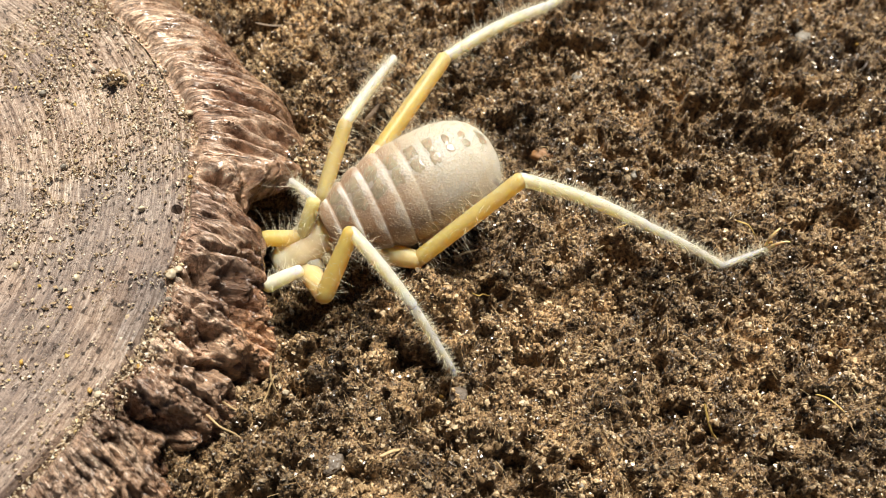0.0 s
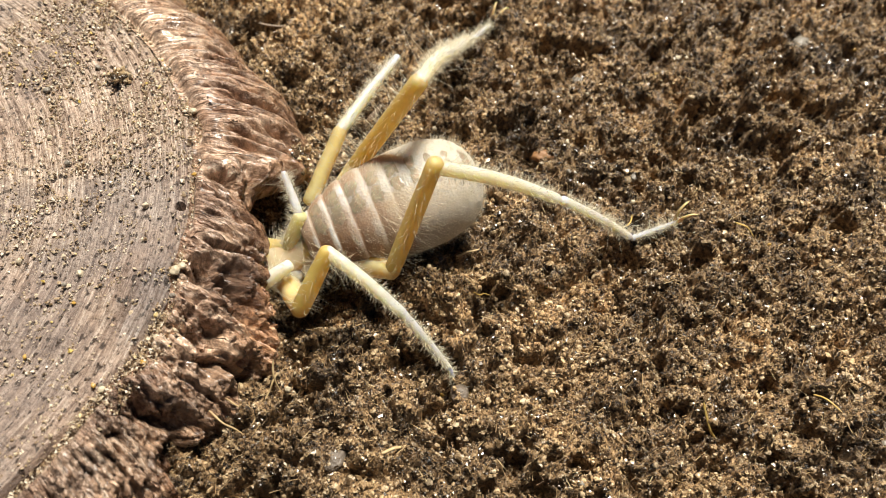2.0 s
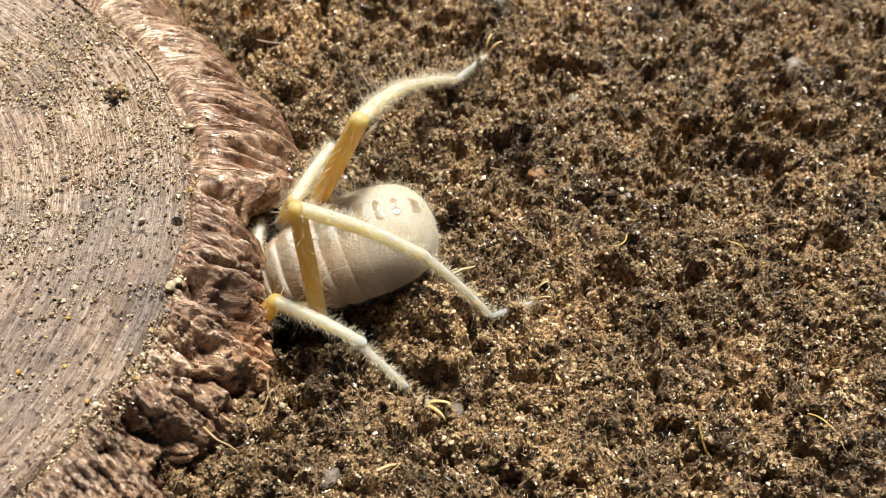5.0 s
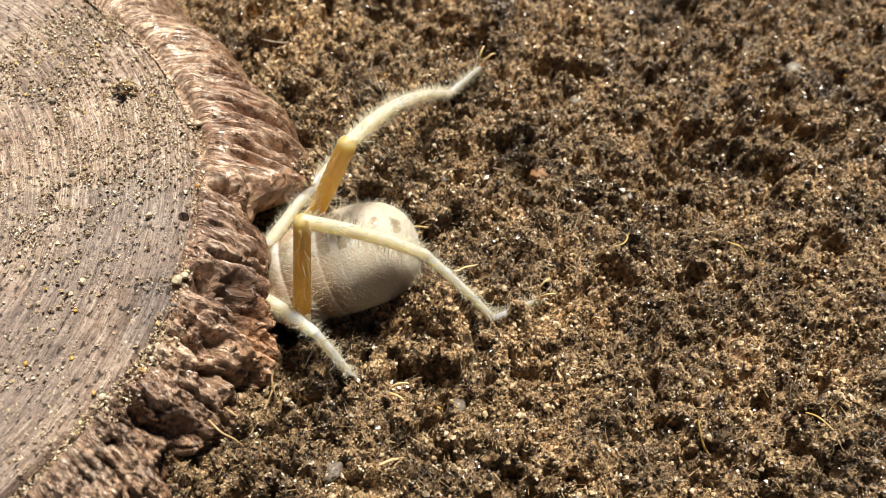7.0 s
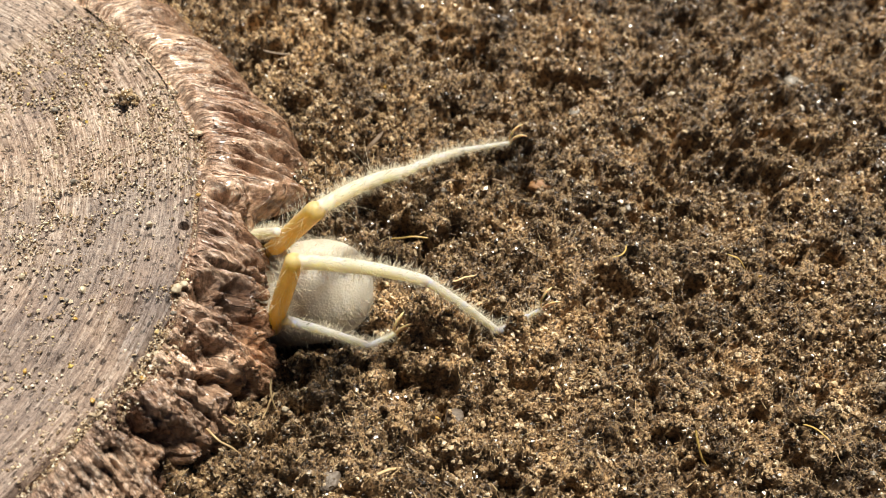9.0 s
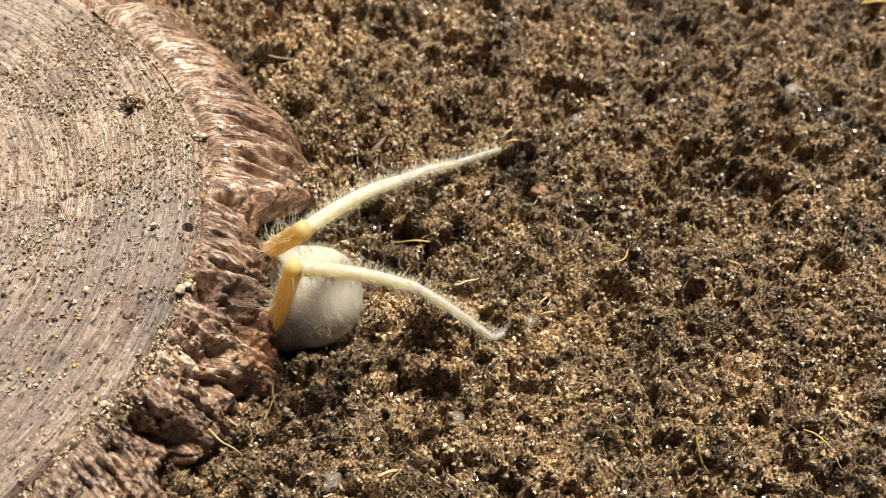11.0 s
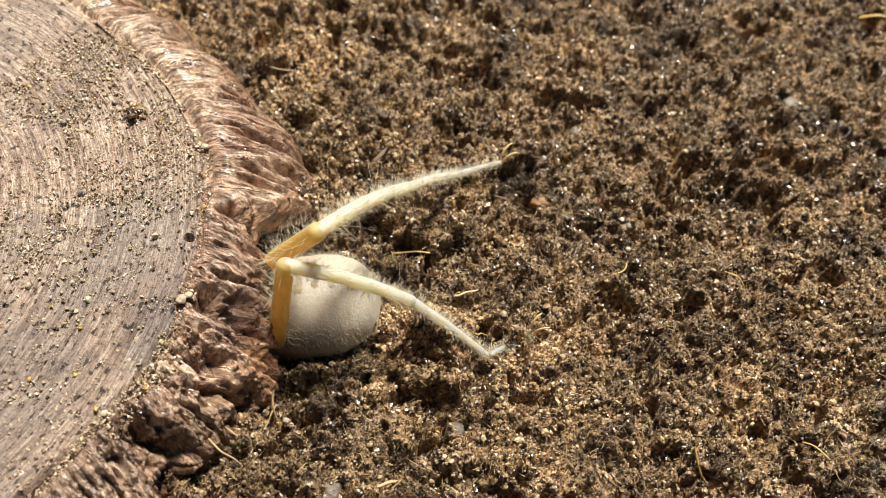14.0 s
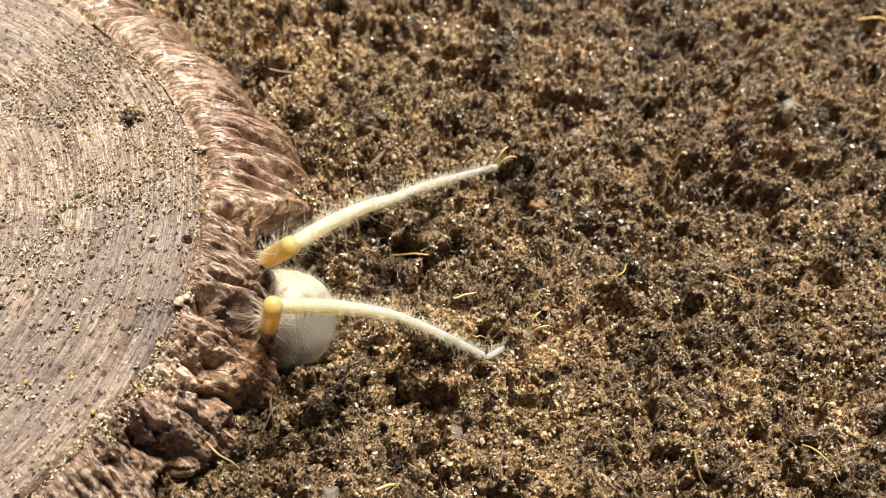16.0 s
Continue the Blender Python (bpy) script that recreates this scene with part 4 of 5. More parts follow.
# ---- loose bits on the soil ----
def stone_mesh(name, sx, sy, sz, mat, seed):
    r = np.random.default_rng(seed)
    bm = bmesh.new()
    bmesh.ops.create_icosphere(bm, subdivisions=3, radius=1)
    off = r.uniform(0, 50, 3)
    for v in bm.verts:
        d = 1 + 0.34 * noise.noise(v.co * 1.3 + Vector(off)) + 0.2 * noise.noise(v.co * 3.5 + Vector(off)) + 0.1 * noise.noise(v.co * 8 + Vector(off))
        v.co = Vector((v.co.x * sx * d, v.co.y * sy * d, v.co.z * sz * d)) * MM
    for f in bm.faces:
        f.smooth = True
    me = bpy.data.meshes.new(name)
    bm.to_mesh(me)
    bm.free()
    me.materials.append(mat)
    return me


def straw_mesh(name, a, b, width, mat, sag, seed):
    """A thin dry stalk from a to b (millimetres), slightly curved and flattened."""
    r = np.random.default_rng(seed)
    a, b = np.array(a, float), np.array(b, float)
    s = np.linspace(0, 1, 14)
    bow = np.sin(s * math.pi)[:, None] * r.normal(size=3) * np.linalg.norm(b - a) * 0.06
    p = a + (b - a) * s[:, None] + bow + np.outer(np.sin(s * 9 + seed), r.normal(size=3)) * 0.05
    p[:, 2] += np.maximum(0.0, 0.35 - np.abs(s - 0.5)) * sag
    way = (b - a) / np.linalg.norm(b - a)
    n = np.cross(way, (0, 0, 1.0))
    n /= np.linalg.norm(n)
    up = np.cross(n, way)
    ang = np.linspace(0, 2 * math.pi, 7, endpoint=False)
    rad = width * np.interp(s, [0, 0.08, 0.85, 1], [0.4, 1, 0.8, 0.15])
    v = p[:, None] + rad[:, None, None] * (np.cos(ang)[None, :, None] * n + 0.6 * np.sin(ang)[None, :, None] * up)
    return mesh_of(name, v.reshape(-1, 3) * MM, grid_faces(14, 7, True), True, (mat,))


def build_bits():
    rust = plain_material("rust_stone", (0.30, 0.15, 0.06), 0.5, grain=1500, depth=0.0002)
    slate = plain_material("slate_stone", (0.17, 0.135, 0.105), 0.35, coat=0.4, grain=1500, depth=0.0005)
    chalk = plain_material("chalk_stone", (0.58, 0.49, 0.35), 0.4)
    quartz = plain_material("quartz_stone", (0.26, 0.23, 0.19), 0.3, grain=1500, depth=0.0003)
    stones = [(19.3, 19.3, 1.7, 1.0, 0.9, rust, "rust-brown pebble lying in soil"), (-2.4, -26, 1.4, 1.1, 0.8, slate, "dark grey pebble half sunk in soil"),
              (10.6, -16.4, 1.2, 1.0, 0.7, slate, "dark grey stone half sunk in soil"), (46, -0.8, 0.65, 0.5, 0.5, chalk, "small cream grain on soil"),
              (-4.4, 4.5, 0.7, 0.6, 0.5, quartz, "pale quartz grain on soil"), (50.6, -0.4, 1.5, 1.0, 0.7, slate, "blue-grey stone chip in soil"),
              (57.4, 45.2, 1.6, 1.2, 0.8, quartz, "pale grey stone in soil"), (31.5, 17.0, 0.8, 0.7, 0.6, quartz, "glassy grey grain in soil"),
              (24, 33, 1.2, 1.0, 0.8, quartz, "grey stone in soil"), (27, -8, 0.5, 0.45, 0.4, chalk, "small cream grain on soil"),
              (20, -6, 0.45, 0.4, 0.4, chalk, "small cream grain on soil"), (55, -18, 0.5, 0.5, 0.4, chalk, "small cream grain on soil")]
    for k, (x, y, sx, sy, sz, mat, label) in enumerate(stones):
        ob = new("pebble", stone_mesh("pebble", sx, sy, sz, mat, k))
        ob.location = (x * MM, y * MM, (float(clod_height(x, y)) - sz * 0.55) * MM)
        ob.rotation_euler = (0, 0, 0.7 * k)
        tagged(ob, label, "pebble", "pebbles in the soil")
    amber = plain_material("amber_grain_stone", (0.5, 0.30, 0.07), 0.3)
    spots = np.random.default_rng(5)
    meshes = [stone_mesh("sand_grain", *spots.uniform(0.2, 0.42, 3), m, 70 + k) for k, m in enumerate((chalk, quartz, amber, chalk, quartz))]
    for k in range(70):
        x, y = (spots.uniform(-12, 70), spots.uniform(-30, 45)) if k < 52 else (CX + spots.uniform(25, 49), spots.uniform(-24, 22))
        r = math.hypot(x - CX, y - CY)
        if r < 49.5:
            z, label = float(wood_top(x, y)) + 0.12, "pale sand grain lying on the sawn wood"
        elif r > 63:
            z, label = float(clod_height(x, y)) + 0.15, "pale sand grain lying on dark soil"
        else:
            continue
        ob = new("sand_grain", meshes[k % 5])
        ob.location = (x * MM, y * MM, z * MM)
        ob.rotation_euler = tuple(spots.uniform(0, 3, 3))
        tagged(ob, label, "sand grain", "coarse pale sand grains")
    for k, (deg, off, size) in enumerate(((-2.2, 0.8, 1.5), (-1.5, 1.4, 1.1), (-5.6, 0.9, 1.2), (12.0, 0.7, 1.0), (-11.2, 1.2, 1.0), (22.5, 0.8, 1.1), (31.0, 0.6, 1.0), (-14.5, 1.6, 1.3))):
        th = math.radians(deg)
        x, y = wood_point(th, float(rim_radius(th)) + off)
        ob = new("sand_grain", meshes[(0, 3, 1, 2)[k % 4]])
        ob.location, ob.scale = (x * MM, y * MM, (float(wood_top(x, y)) - 0.15) * MM), (size,) * 3
        tagged(ob, "coarse pale sand grain caught in the bark seam", "sand grain", "coarse pale sand grains")
    gold = plain_material("golden_straw", (0.50, 0.34, 0.10), 0.45)
    dull = plain_material("dull_twig", (0.20, 0.14, 0.09), 0.55)
    cream = plain_material("cream_rootlet", (0.58, 0.42, 0.22), 0.5)
    stalks = [((-0.4, 7.6), (5.6, 8.4), 0.16, gold), ((5.9, 15.8), (15.0, 20.9), 0.24, dull), ((11.1, -4.4), (13.4, -2.4), 0.13, gold), ((28.5, 6.6), (30.6, 9.6), 0.13, gold),
              ((71.3, 67.1), (76.5, 66.9), 0.4, gold), ((38.2, -15.4), (40.7, -18.0), 0.2, gold), ((31.1, 34.5), (35.6, 36.9), 0.25, gold), ((2.7, -24.9), (5.2, -23.6), 0.2, cream),
              ((-5.6, 20.5), (-3.8, 23.6), 0.45, dull), ((8.5, 0.5), (11.5, 2.5), 0.16, cream), ((-24, 37), (-14, 39), 0.2, dull), ((44, 10), (47, 9), 0.14, gold), ((52, -12), (54.5, -14.5), 0.14, gold)]
    for k, (a, b, w, mat) in enumerate(stalks):
        za, zb = float(clod_height(*a)) + 0.5, float(clod_height(*b)) + 0.5
        tagged(new("straw", straw_mesh("straw", (*a, za), (*b, zb), w, mat, 0.8, k)), "dry golden plant stalk lying on soil" if mat == gold else "dull brown plant fibre lying on soil", "straw", "stalks on the soil")
    for k, (a, b) in enumerate((((-10.6, -16.4, 4.0), (-9.6, -19.0, 0.6)), ((-14.8, -21.6, 4.2), (-12.2, -22.0, 0.8)), ((-16.2, -23.2, 4.0), (-12.6, -24.4, 1.0)), ((-10.2, -17.5, 2.5), (-11.2, -20.2, 0.8)))):
        tagged(new("rootlet", straw_mesh("rootlet", a, b, 0.13, cream, 0.8, 40 + k)), "thin cream rootlet hanging from bark to soil", "rootlet", "rootlets at the bark")


build_soil()
build_wood()
build_wood_dust()
spider, pieces = build_animal()
build_bits()
scatter("soil_crumbs", 38000, 0.14, 0.40, CRUMB, "dark brown crumbs of moist soil", "soil", power=2.4, flat=0.45)
scatter("soil_specks", 210000, 0.08, 0.22, CRUMB, "fine dark brown specks of moist soil", "soil", rise=0.45, rough=0.4, flat=0.7, shape_of=octa)
scatter("sand_grains", 13000, 0.04, 0.11, SAND, "glinting tan and clear sand grains in soil", "sand", rise=1.2, shape_of=octa)
fibres("coir_fibres", 26000, FIBRE, 0.4, 2.6, 0.045, "short brown and golden coir fibres in soil")


# ---- what moves ----
def along(a, b):
    """The pose at a that points +x to b and keeps z up (millimetres)."""
    a, b = Vector(a), Vector(b)
    x = (b - a).normalized()
    y = Vector((0, 0, 1)).cross(x)
    if y.length < 0.15:
        y = Vector((-0.6, 0.8, 0)).cross(x)
    y.normalize()
    m = Matrix((x, y, x.cross(y))).transposed().to_4x4()
    m.translation = a * MM
    return m


def sampled(rows):
    """Rows of seconds and points, filled in every quarter second."""
    t = np.array([r[0] for r in rows])
    p = np.array([r[1:] for r in rows])
    times = sorted(set(t) | {k / 4 for k in range(65) if np.min(np.abs(t - k / 4)) > 0.12})
    flat = p.reshape(len(t), -1)
    got = np.stack([np.interp(times, t, c) for c in flat.T], 1)
    return [(s, g.reshape(-1, 3)) for s, g in zip(times, got)]


def motions():
    hind_left = [
        (0, (4.25, -2.57, 5.60), (15.33, 4.91, 13.25), (30.53, 3.90, 7.82), (41.86, 3.32, 1.10), (47.40, 6.11, 1.59)),
        (0.5, (4.02, -2.89, 5.04), (15.55, 3.26, 13.04), (30.69, 3.88, 7.53), (42.03, 2.79, 0.99), (47.54, 5.58, 1.54)),
        (1, (3.68, -1.97, 3.26), (15.02, 2.33, 12.43), (30.38, 3.29, 7.28), (42.43, 2.18, 1.77), (47.69, 5.74, 2.12)),
        (1.5, (2.66, -4.05, 5.66), (10.66, 1.52, 16.71), (26.49, 2.51, 10.46), (37.27, 3.95, 1.96), (43.28, 6.29, 2.44)),
        (2, (1.29, -4.87, 6.13), (5.16, 1.16, 18.97), (20.15, 3.98, 11.17), (30.52, 5.64, 1.97), (36.12, 8.67, 2.13)),
        (2.5, (1.13, -3.73, 4.87), (6.65, 1.11, 17.78), (21.33, 3.31, 9.86), (32.18, 4.46, 1.48), (37.78, 7.92, 3.05)),
        (3, (0.21, -4.97, 4.92), (7.55, -0.18, 16.98), (22.55, 1.04, 9.60), (33.79, 2.46, 1.91), (39.59, 5.21, 2.31)),
        (3.5, (-0.59, -5.93, 4.67), (5.75, 0.60, 16.55), (20.53, 2.42, 9.02), (32.20, 2.44, 1.86), (37.91, 5.43, 2.46)),
        (4, (-3.10, -7.51, 5.50), (-7.47, -1.45, 18.89), (6.20, -1.78, 10.13), (14.77, -2.45, -0.76), (19.87, -2.05, 2.56)),
        (4.2, (-4.84, -8.44, 5.41), (-8.10, -2.87, 19.31), (5.35, -2.45, 10.45), (14.17, -3.33, -0.61), (19.30, -2.39, 2.52)),
        (6.3, (-8.45, -9.08, 3.58), (-8.83, -4.87, 18.18), (5.09, -2.97, 10.02), (13.71, -4.75, 0.11), (19.22, -2.61, 2.00)),
        (7, (-8.69, -9.30, 3.20), (-8.26, -5.18, 17.84), (4.87, -2.16, 9.05), (13.99, -4.60, -0.08), (19.39, -2.22, 2.00)),
        (7.5, (-9.96, -9.74, 3.09), (-8.53, -6.35, 17.82), (4.91, -3.07, 9.44), (14.25, -4.84, 0.27), (19.63, -1.99, 2.00)),
        (8, (-10.15, -10.85, 3.07), (-8.53, -6.33, 17.49), (4.95, -3.06, 9.27), (14.28, -4.88, 0.14), (19.41, -1.81, 1.95)),
        (8.5, (-11.35, -9.71, 2.98), (-8.19, -7.64, 17.69), (5.59, -4.40, 9.86), (14.63, -5.39, 0.27), (19.96, -2.30, 2.05)),
        (9, (-11.94, -9.75, 3.54), (-8.20, -9.25, 18.20), (5.27, -4.77, 9.99), (14.69, -5.09, 0.47), (20.05, -1.91, 2.09)),
        (11.3, (-12.14, -9.82, 4.27), (-8.27, -10.38, 18.83), (4.13, -5.33, 9.23), (13.88, -5.56, -0.10), (19.30, -2.86, 2.01)),
        (12, (-12.10, -9.81, 5.20), (-8.10, -12.72, 19.26), (4.17, -6.08, 9.86), (14.12, -5.55, 0.23), (19.62, -2.55, 2.11)),
        (13, (-12.27, -8.95, 3.79), (-9.13, -9.33, 18.56), (3.60, -5.12, 9.11), (13.38, -6.15, -0.06), (18.62, -3.65, 2.00)),
        (14, (-12.02, -9.31, 2.25), (-9.95, -7.96, 17.26), (3.47, -5.21, 8.73), (13.45, -6.55, 0.20), (18.65, -3.60, 1.94)),
        (15, (-12.38, -8.95, 3.62), (-9.77, -9.46, 18.46), (3.20, -5.89, 8.92), (13.67, -6.62, 0.36), (18.82, -3.39, 1.96)),
        (15.5, (-12.41, -8.99, 4.77), (-9.49, -11.91, 19.13), (2.95, -6.74, 9.19), (13.52, -6.47, 0.26), (18.61, -3.12, 2.00)),
        (16, (-12.56, -9.25, 5.27), (-9.52, -13.72, 19.11), (2.51, -7.38, 9.09), (13.60, -6.52, 0.48), (18.70, -3.08, 2.01)),
    ]
    hind_right = [
        (0, (-2.21, 11.87, 6.53), (4.57, 26.44, 8.36), (17.98, 40.08, 6.17), (27.36, 51.61, 2.77), (32.14, 57.09, 2.81)),
        (0.5, (-2.38, 11.27, 7.15), (4.72, 25.70, 8.30), (17.77, 39.58, 5.85), (27.14, 51.08, 2.50), (31.90, 56.52, 2.61)),
        (1, (-3.23, 11.78, 6.62), (3.90, 26.23, 7.81), (17.70, 39.57, 6.11), (27.09, 51.11, 2.78), (31.86, 56.59, 2.84)),
        (1.5, (-4.26, 10.26, 4.78), (3.18, 24.50, 8.00), (17.50, 37.77, 8.27), (26.94, 49.18, 4.07), (31.78, 54.69, 3.51)),
        (2, (-4.83, 7.38, 8.62), (2.61, 9.40, 22.88), (5.65, 24.81, 12.16), (7.31, 36.09, 2.45), (10.42, 42.01, 0.58)),
        (2.5, (-4.64, 7.81, 8.76), (2.57, 9.23, 23.21), (6.36, 24.44, 12.45), (7.85, 35.22, 2.16), (11.29, 41.08, 0.71)),
        (3, (-4.93, 6.76, 8.62), (1.48, 9.54, 23.24), (5.40, 24.47, 12.12), (6.94, 34.57, 1.17), (11.07, 40.20, 1.22)),
        (3.5, (-5.91, 6.57, 8.23), (-0.33, 10.53, 22.91), (2.97, 25.30, 11.35), (6.21, 35.11, 0.48), (11.06, 40.09, 1.75)),
        (4, (-7.16, 8.26, 7.67), (-2.08, 10.20, 22.89), (1.94, 24.94, 11.50), (6.29, 34.74, 1.00), (11.22, 39.74, 1.61)),
        (4.2, (-8.35, 7.22, 7.09), (-2.54, 8.94, 22.04), (1.67, 24.12, 11.29), (6.72, 34.34, 1.50), (11.21, 39.79, 1.59)),
        (6.3, (-9.22, 4.27, 5.88), (-4.35, 2.76, 21.14), (0.43, 18.50, 11.40), (4.96, 29.43, 2.05), (8.84, 35.36, 1.74)),
        (7, (-9.34, 4.50, 5.58), (-4.77, 3.26, 20.95), (0.63, 19.15, 11.76), (4.84, 29.70, 1.83), (8.95, 35.52, 1.94)),
        (7.5, (-9.89, 4.21, 5.33), (-4.69, 2.13, 20.39), (0.69, 18.09, 11.29), (5.09, 29.34, 2.22), (8.90, 35.36, 1.90)),
        (8, (-10.49, 4.12, 4.49), (-5.23, 1.27, 19.38), (0.75, 17.60, 11.26), (5.16, 28.87, 2.16), (9.18, 34.85, 2.33)),
        (8.5, (-12.01, 0.81, 5.56), (-6.84, -3.52, 20.16), (0.92, 10.79, 10.11), (7.11, 21.95, 2.02), (13.74, 24.59, 1.99)),
        (9, (-13.54, -0.41, 5.75), (-6.90, -3.86, 19.99), (0.77, 10.43, 9.85), (7.51, 21.44, 2.00), (14.19, 23.95, 2.00)),
        (11.3, (-15.21, -0.63, 5.26), (-8.40, -5.93, 18.83), (-0.08, 9.08, 10.29), (6.25, 19.80, 1.70), (12.92, 23.38, 2.54)),
        (12, (-15.40, -0.32, 4.84), (-8.85, -5.34, 18.62), (0.17, 9.67, 10.75), (6.59, 20.11, 1.86), (13.19, 23.42, 2.53)),
        (13, (-14.83, -0.59, 6.00), (-7.09, -5.39, 19.27), (0.66, 9.66, 10.38), (6.52, 20.37, 1.50), (13.07, 23.42, 2.23)),
        (14, (-14.12, -1.32, 6.77), (-6.83, -5.38, 20.57), (0.93, 9.33, 11.22), (6.88, 19.91, 2.33), (12.58, 23.83, 1.35)),
        (15, (-14.21, -0.89, 6.33), (-7.49, -5.78, 20.13), (0.76, 9.07, 11.38), (7.03, 19.89, 2.99), (12.56, 23.75, 1.21)),
        (15.5, (-14.83, -0.97, 5.74), (-8.88, -6.25, 19.72), (-0.40, 8.35, 10.72), (6.92, 19.34, 3.39), (12.16, 23.49, 1.30)),
        (16, (-15.26, -0.41, 5.60), (-9.29, -6.42, 19.28), (-0.94, 8.19, 10.15), (6.66, 19.09, 2.94), (12.24, 23.21, 1.63)),
    ]
    third_left = [
        (0, (-5.92, -7.94, 4.72), (-3.32, -2.27, 9.94), (4.23, -8.67, 6.28), (9.49, -13.46, 0.15), (11.23, -15.05, -2.62)),
        (0.5, (-6.49, -9.47, 5.05), (-4.10, -3.05, 9.67), (4.02, -9.22, 6.09), (9.64, -13.74, 0.12), (11.39, -15.32, -2.64)),
        (1, (-7.69, -10.04, 5.18), (-4.97, -4.50, 10.59), (3.96, -10.13, 6.78), (9.60, -13.73, 0.18), (11.36, -15.30, -2.59)),
        (1.5, (-8.16, -10.07, 5.23), (-4.88, -3.74, 9.49), (3.54, -9.43, 5.79), (9.44, -14.04, 0.15), (11.21, -15.61, -2.61)),
        (2, (-8.70, -10.11, 4.33), (-5.77, -5.75, 10.51), (3.23, -10.50, 6.70), (9.03, -13.71, 0.10), (10.80, -15.29, -2.64)),
        (2.5, (-9.02, -10.08, 4.42), (-5.79, -5.66, 10.43), (3.50, -10.05, 6.74), (9.06, -13.63, 0.12), (10.84, -15.21, -2.63)),
        (3, (-9.14, -10.52, 3.85), (-6.57, -7.29, 10.80), (2.53, -10.79, 6.00), (9.27, -13.87, 0.21), (11.06, -15.44, -2.57)),
        (3.5, (-9.64, -10.83, 3.93), (-6.78, -8.81, 11.22), (2.41, -11.12, 6.08), (9.09, -13.76, 0.10), (10.88, -15.34, -2.64)),
        (4, (-10.99, -10.31, 3.59), (-8.07, -9.74, 11.09), (0.47, -10.13, 4.47), (8.38, -13.75, 0.36), (10.23, -15.32, -2.42)),
        (4.2, (-12.02, -9.58, 3.88), (-8.49, -10.76, 11.06), (0.20, -10.59, 4.66), (8.09, -13.42, 0.26), (9.89, -14.97, -2.52)),
        (6.3, (-17.06, -6.52, -5.14), (-14.41, -6.57, 2.52), (-6.43, -12.48, 6.75), (-1.23, -15.76, -0.37), (3.07, -16.13, -0.74)),
        (7, (-17.29, -6.69, -4.55), (-14.08, -6.97, 2.88), (-6.19, -12.89, 7.25), (-1.19, -15.34, -0.32), (3.11, -15.89, -0.74)),
        (7.5, (-17.57, -6.32, -5.19), (-14.26, -7.30, 2.14), (-6.47, -12.21, 7.75), (-0.24, -13.80, 0.89), (3.70, -13.19, 1.01)),
        (8, (-17.91, -6.04, -5.57), (-14.30, -7.23, 1.58), (-7.08, -12.41, 7.75), (-0.55, -13.14, 1.04), (3.30, -12.83, 1.01)),
        (8.5, (-18.60, -5.31, -6.71), (-14.51, -6.87, 0.11), (-7.77, -11.41, 7.25), (-0.72, -11.62, 1.04), (2.84, -10.48, 1.39)),
        (9, (-18.80, -4.55, -7.24), (-14.95, -7.03, -0.55), (-8.50, -10.83, 7.25), (-0.49, -10.11, 2.37), (2.29, -7.75, 1.75)),
        (11.3, (-31.80, -2.28, -10.10), (-27.95, -3.90, -3.21), (-20.90, -9.73, 2.42), (-16.68, -7.53, -5.60), (-13.78, -6.86, -3.64)),
        (12, (-32.63, -2.17, -10.03), (-28.73, -3.77, -3.17), (-21.63, -9.58, 2.42), (-17.45, -7.36, -5.61), (-14.54, -6.68, -3.65)),
        (13, (-33.11, -1.89, -9.96), (-29.19, -3.52, -3.11), (-22.05, -9.33, 2.43), (-17.74, -7.36, -5.59), (-14.75, -6.79, -3.69)),
        (14, (-33.93, -1.36, -9.77), (-29.97, -3.01, -2.94), (-22.77, -8.83, 2.53), (-19.39, -6.06, -5.68), (-16.46, -5.67, -3.66)),
        (15, (-33.69, -1.15, -9.78), (-29.73, -2.82, -2.95), (-22.54, -8.65, 2.52), (-19.16, -5.86, -5.68), (-16.23, -5.47, -3.66)),
        (15.5, (-33.87, -1.05, -9.78), (-29.91, -2.72, -2.95), (-22.72, -8.55, 2.53), (-19.35, -5.77, -5.68), (-16.41, -5.38, -3.66)),
        (16, (-33.72, -0.97, -9.79), (-29.78, -2.65, -2.96), (-22.60, -8.49, 2.52), (-19.22, -5.70, -5.68), (-16.29, -5.31, -3.66)),
    ]
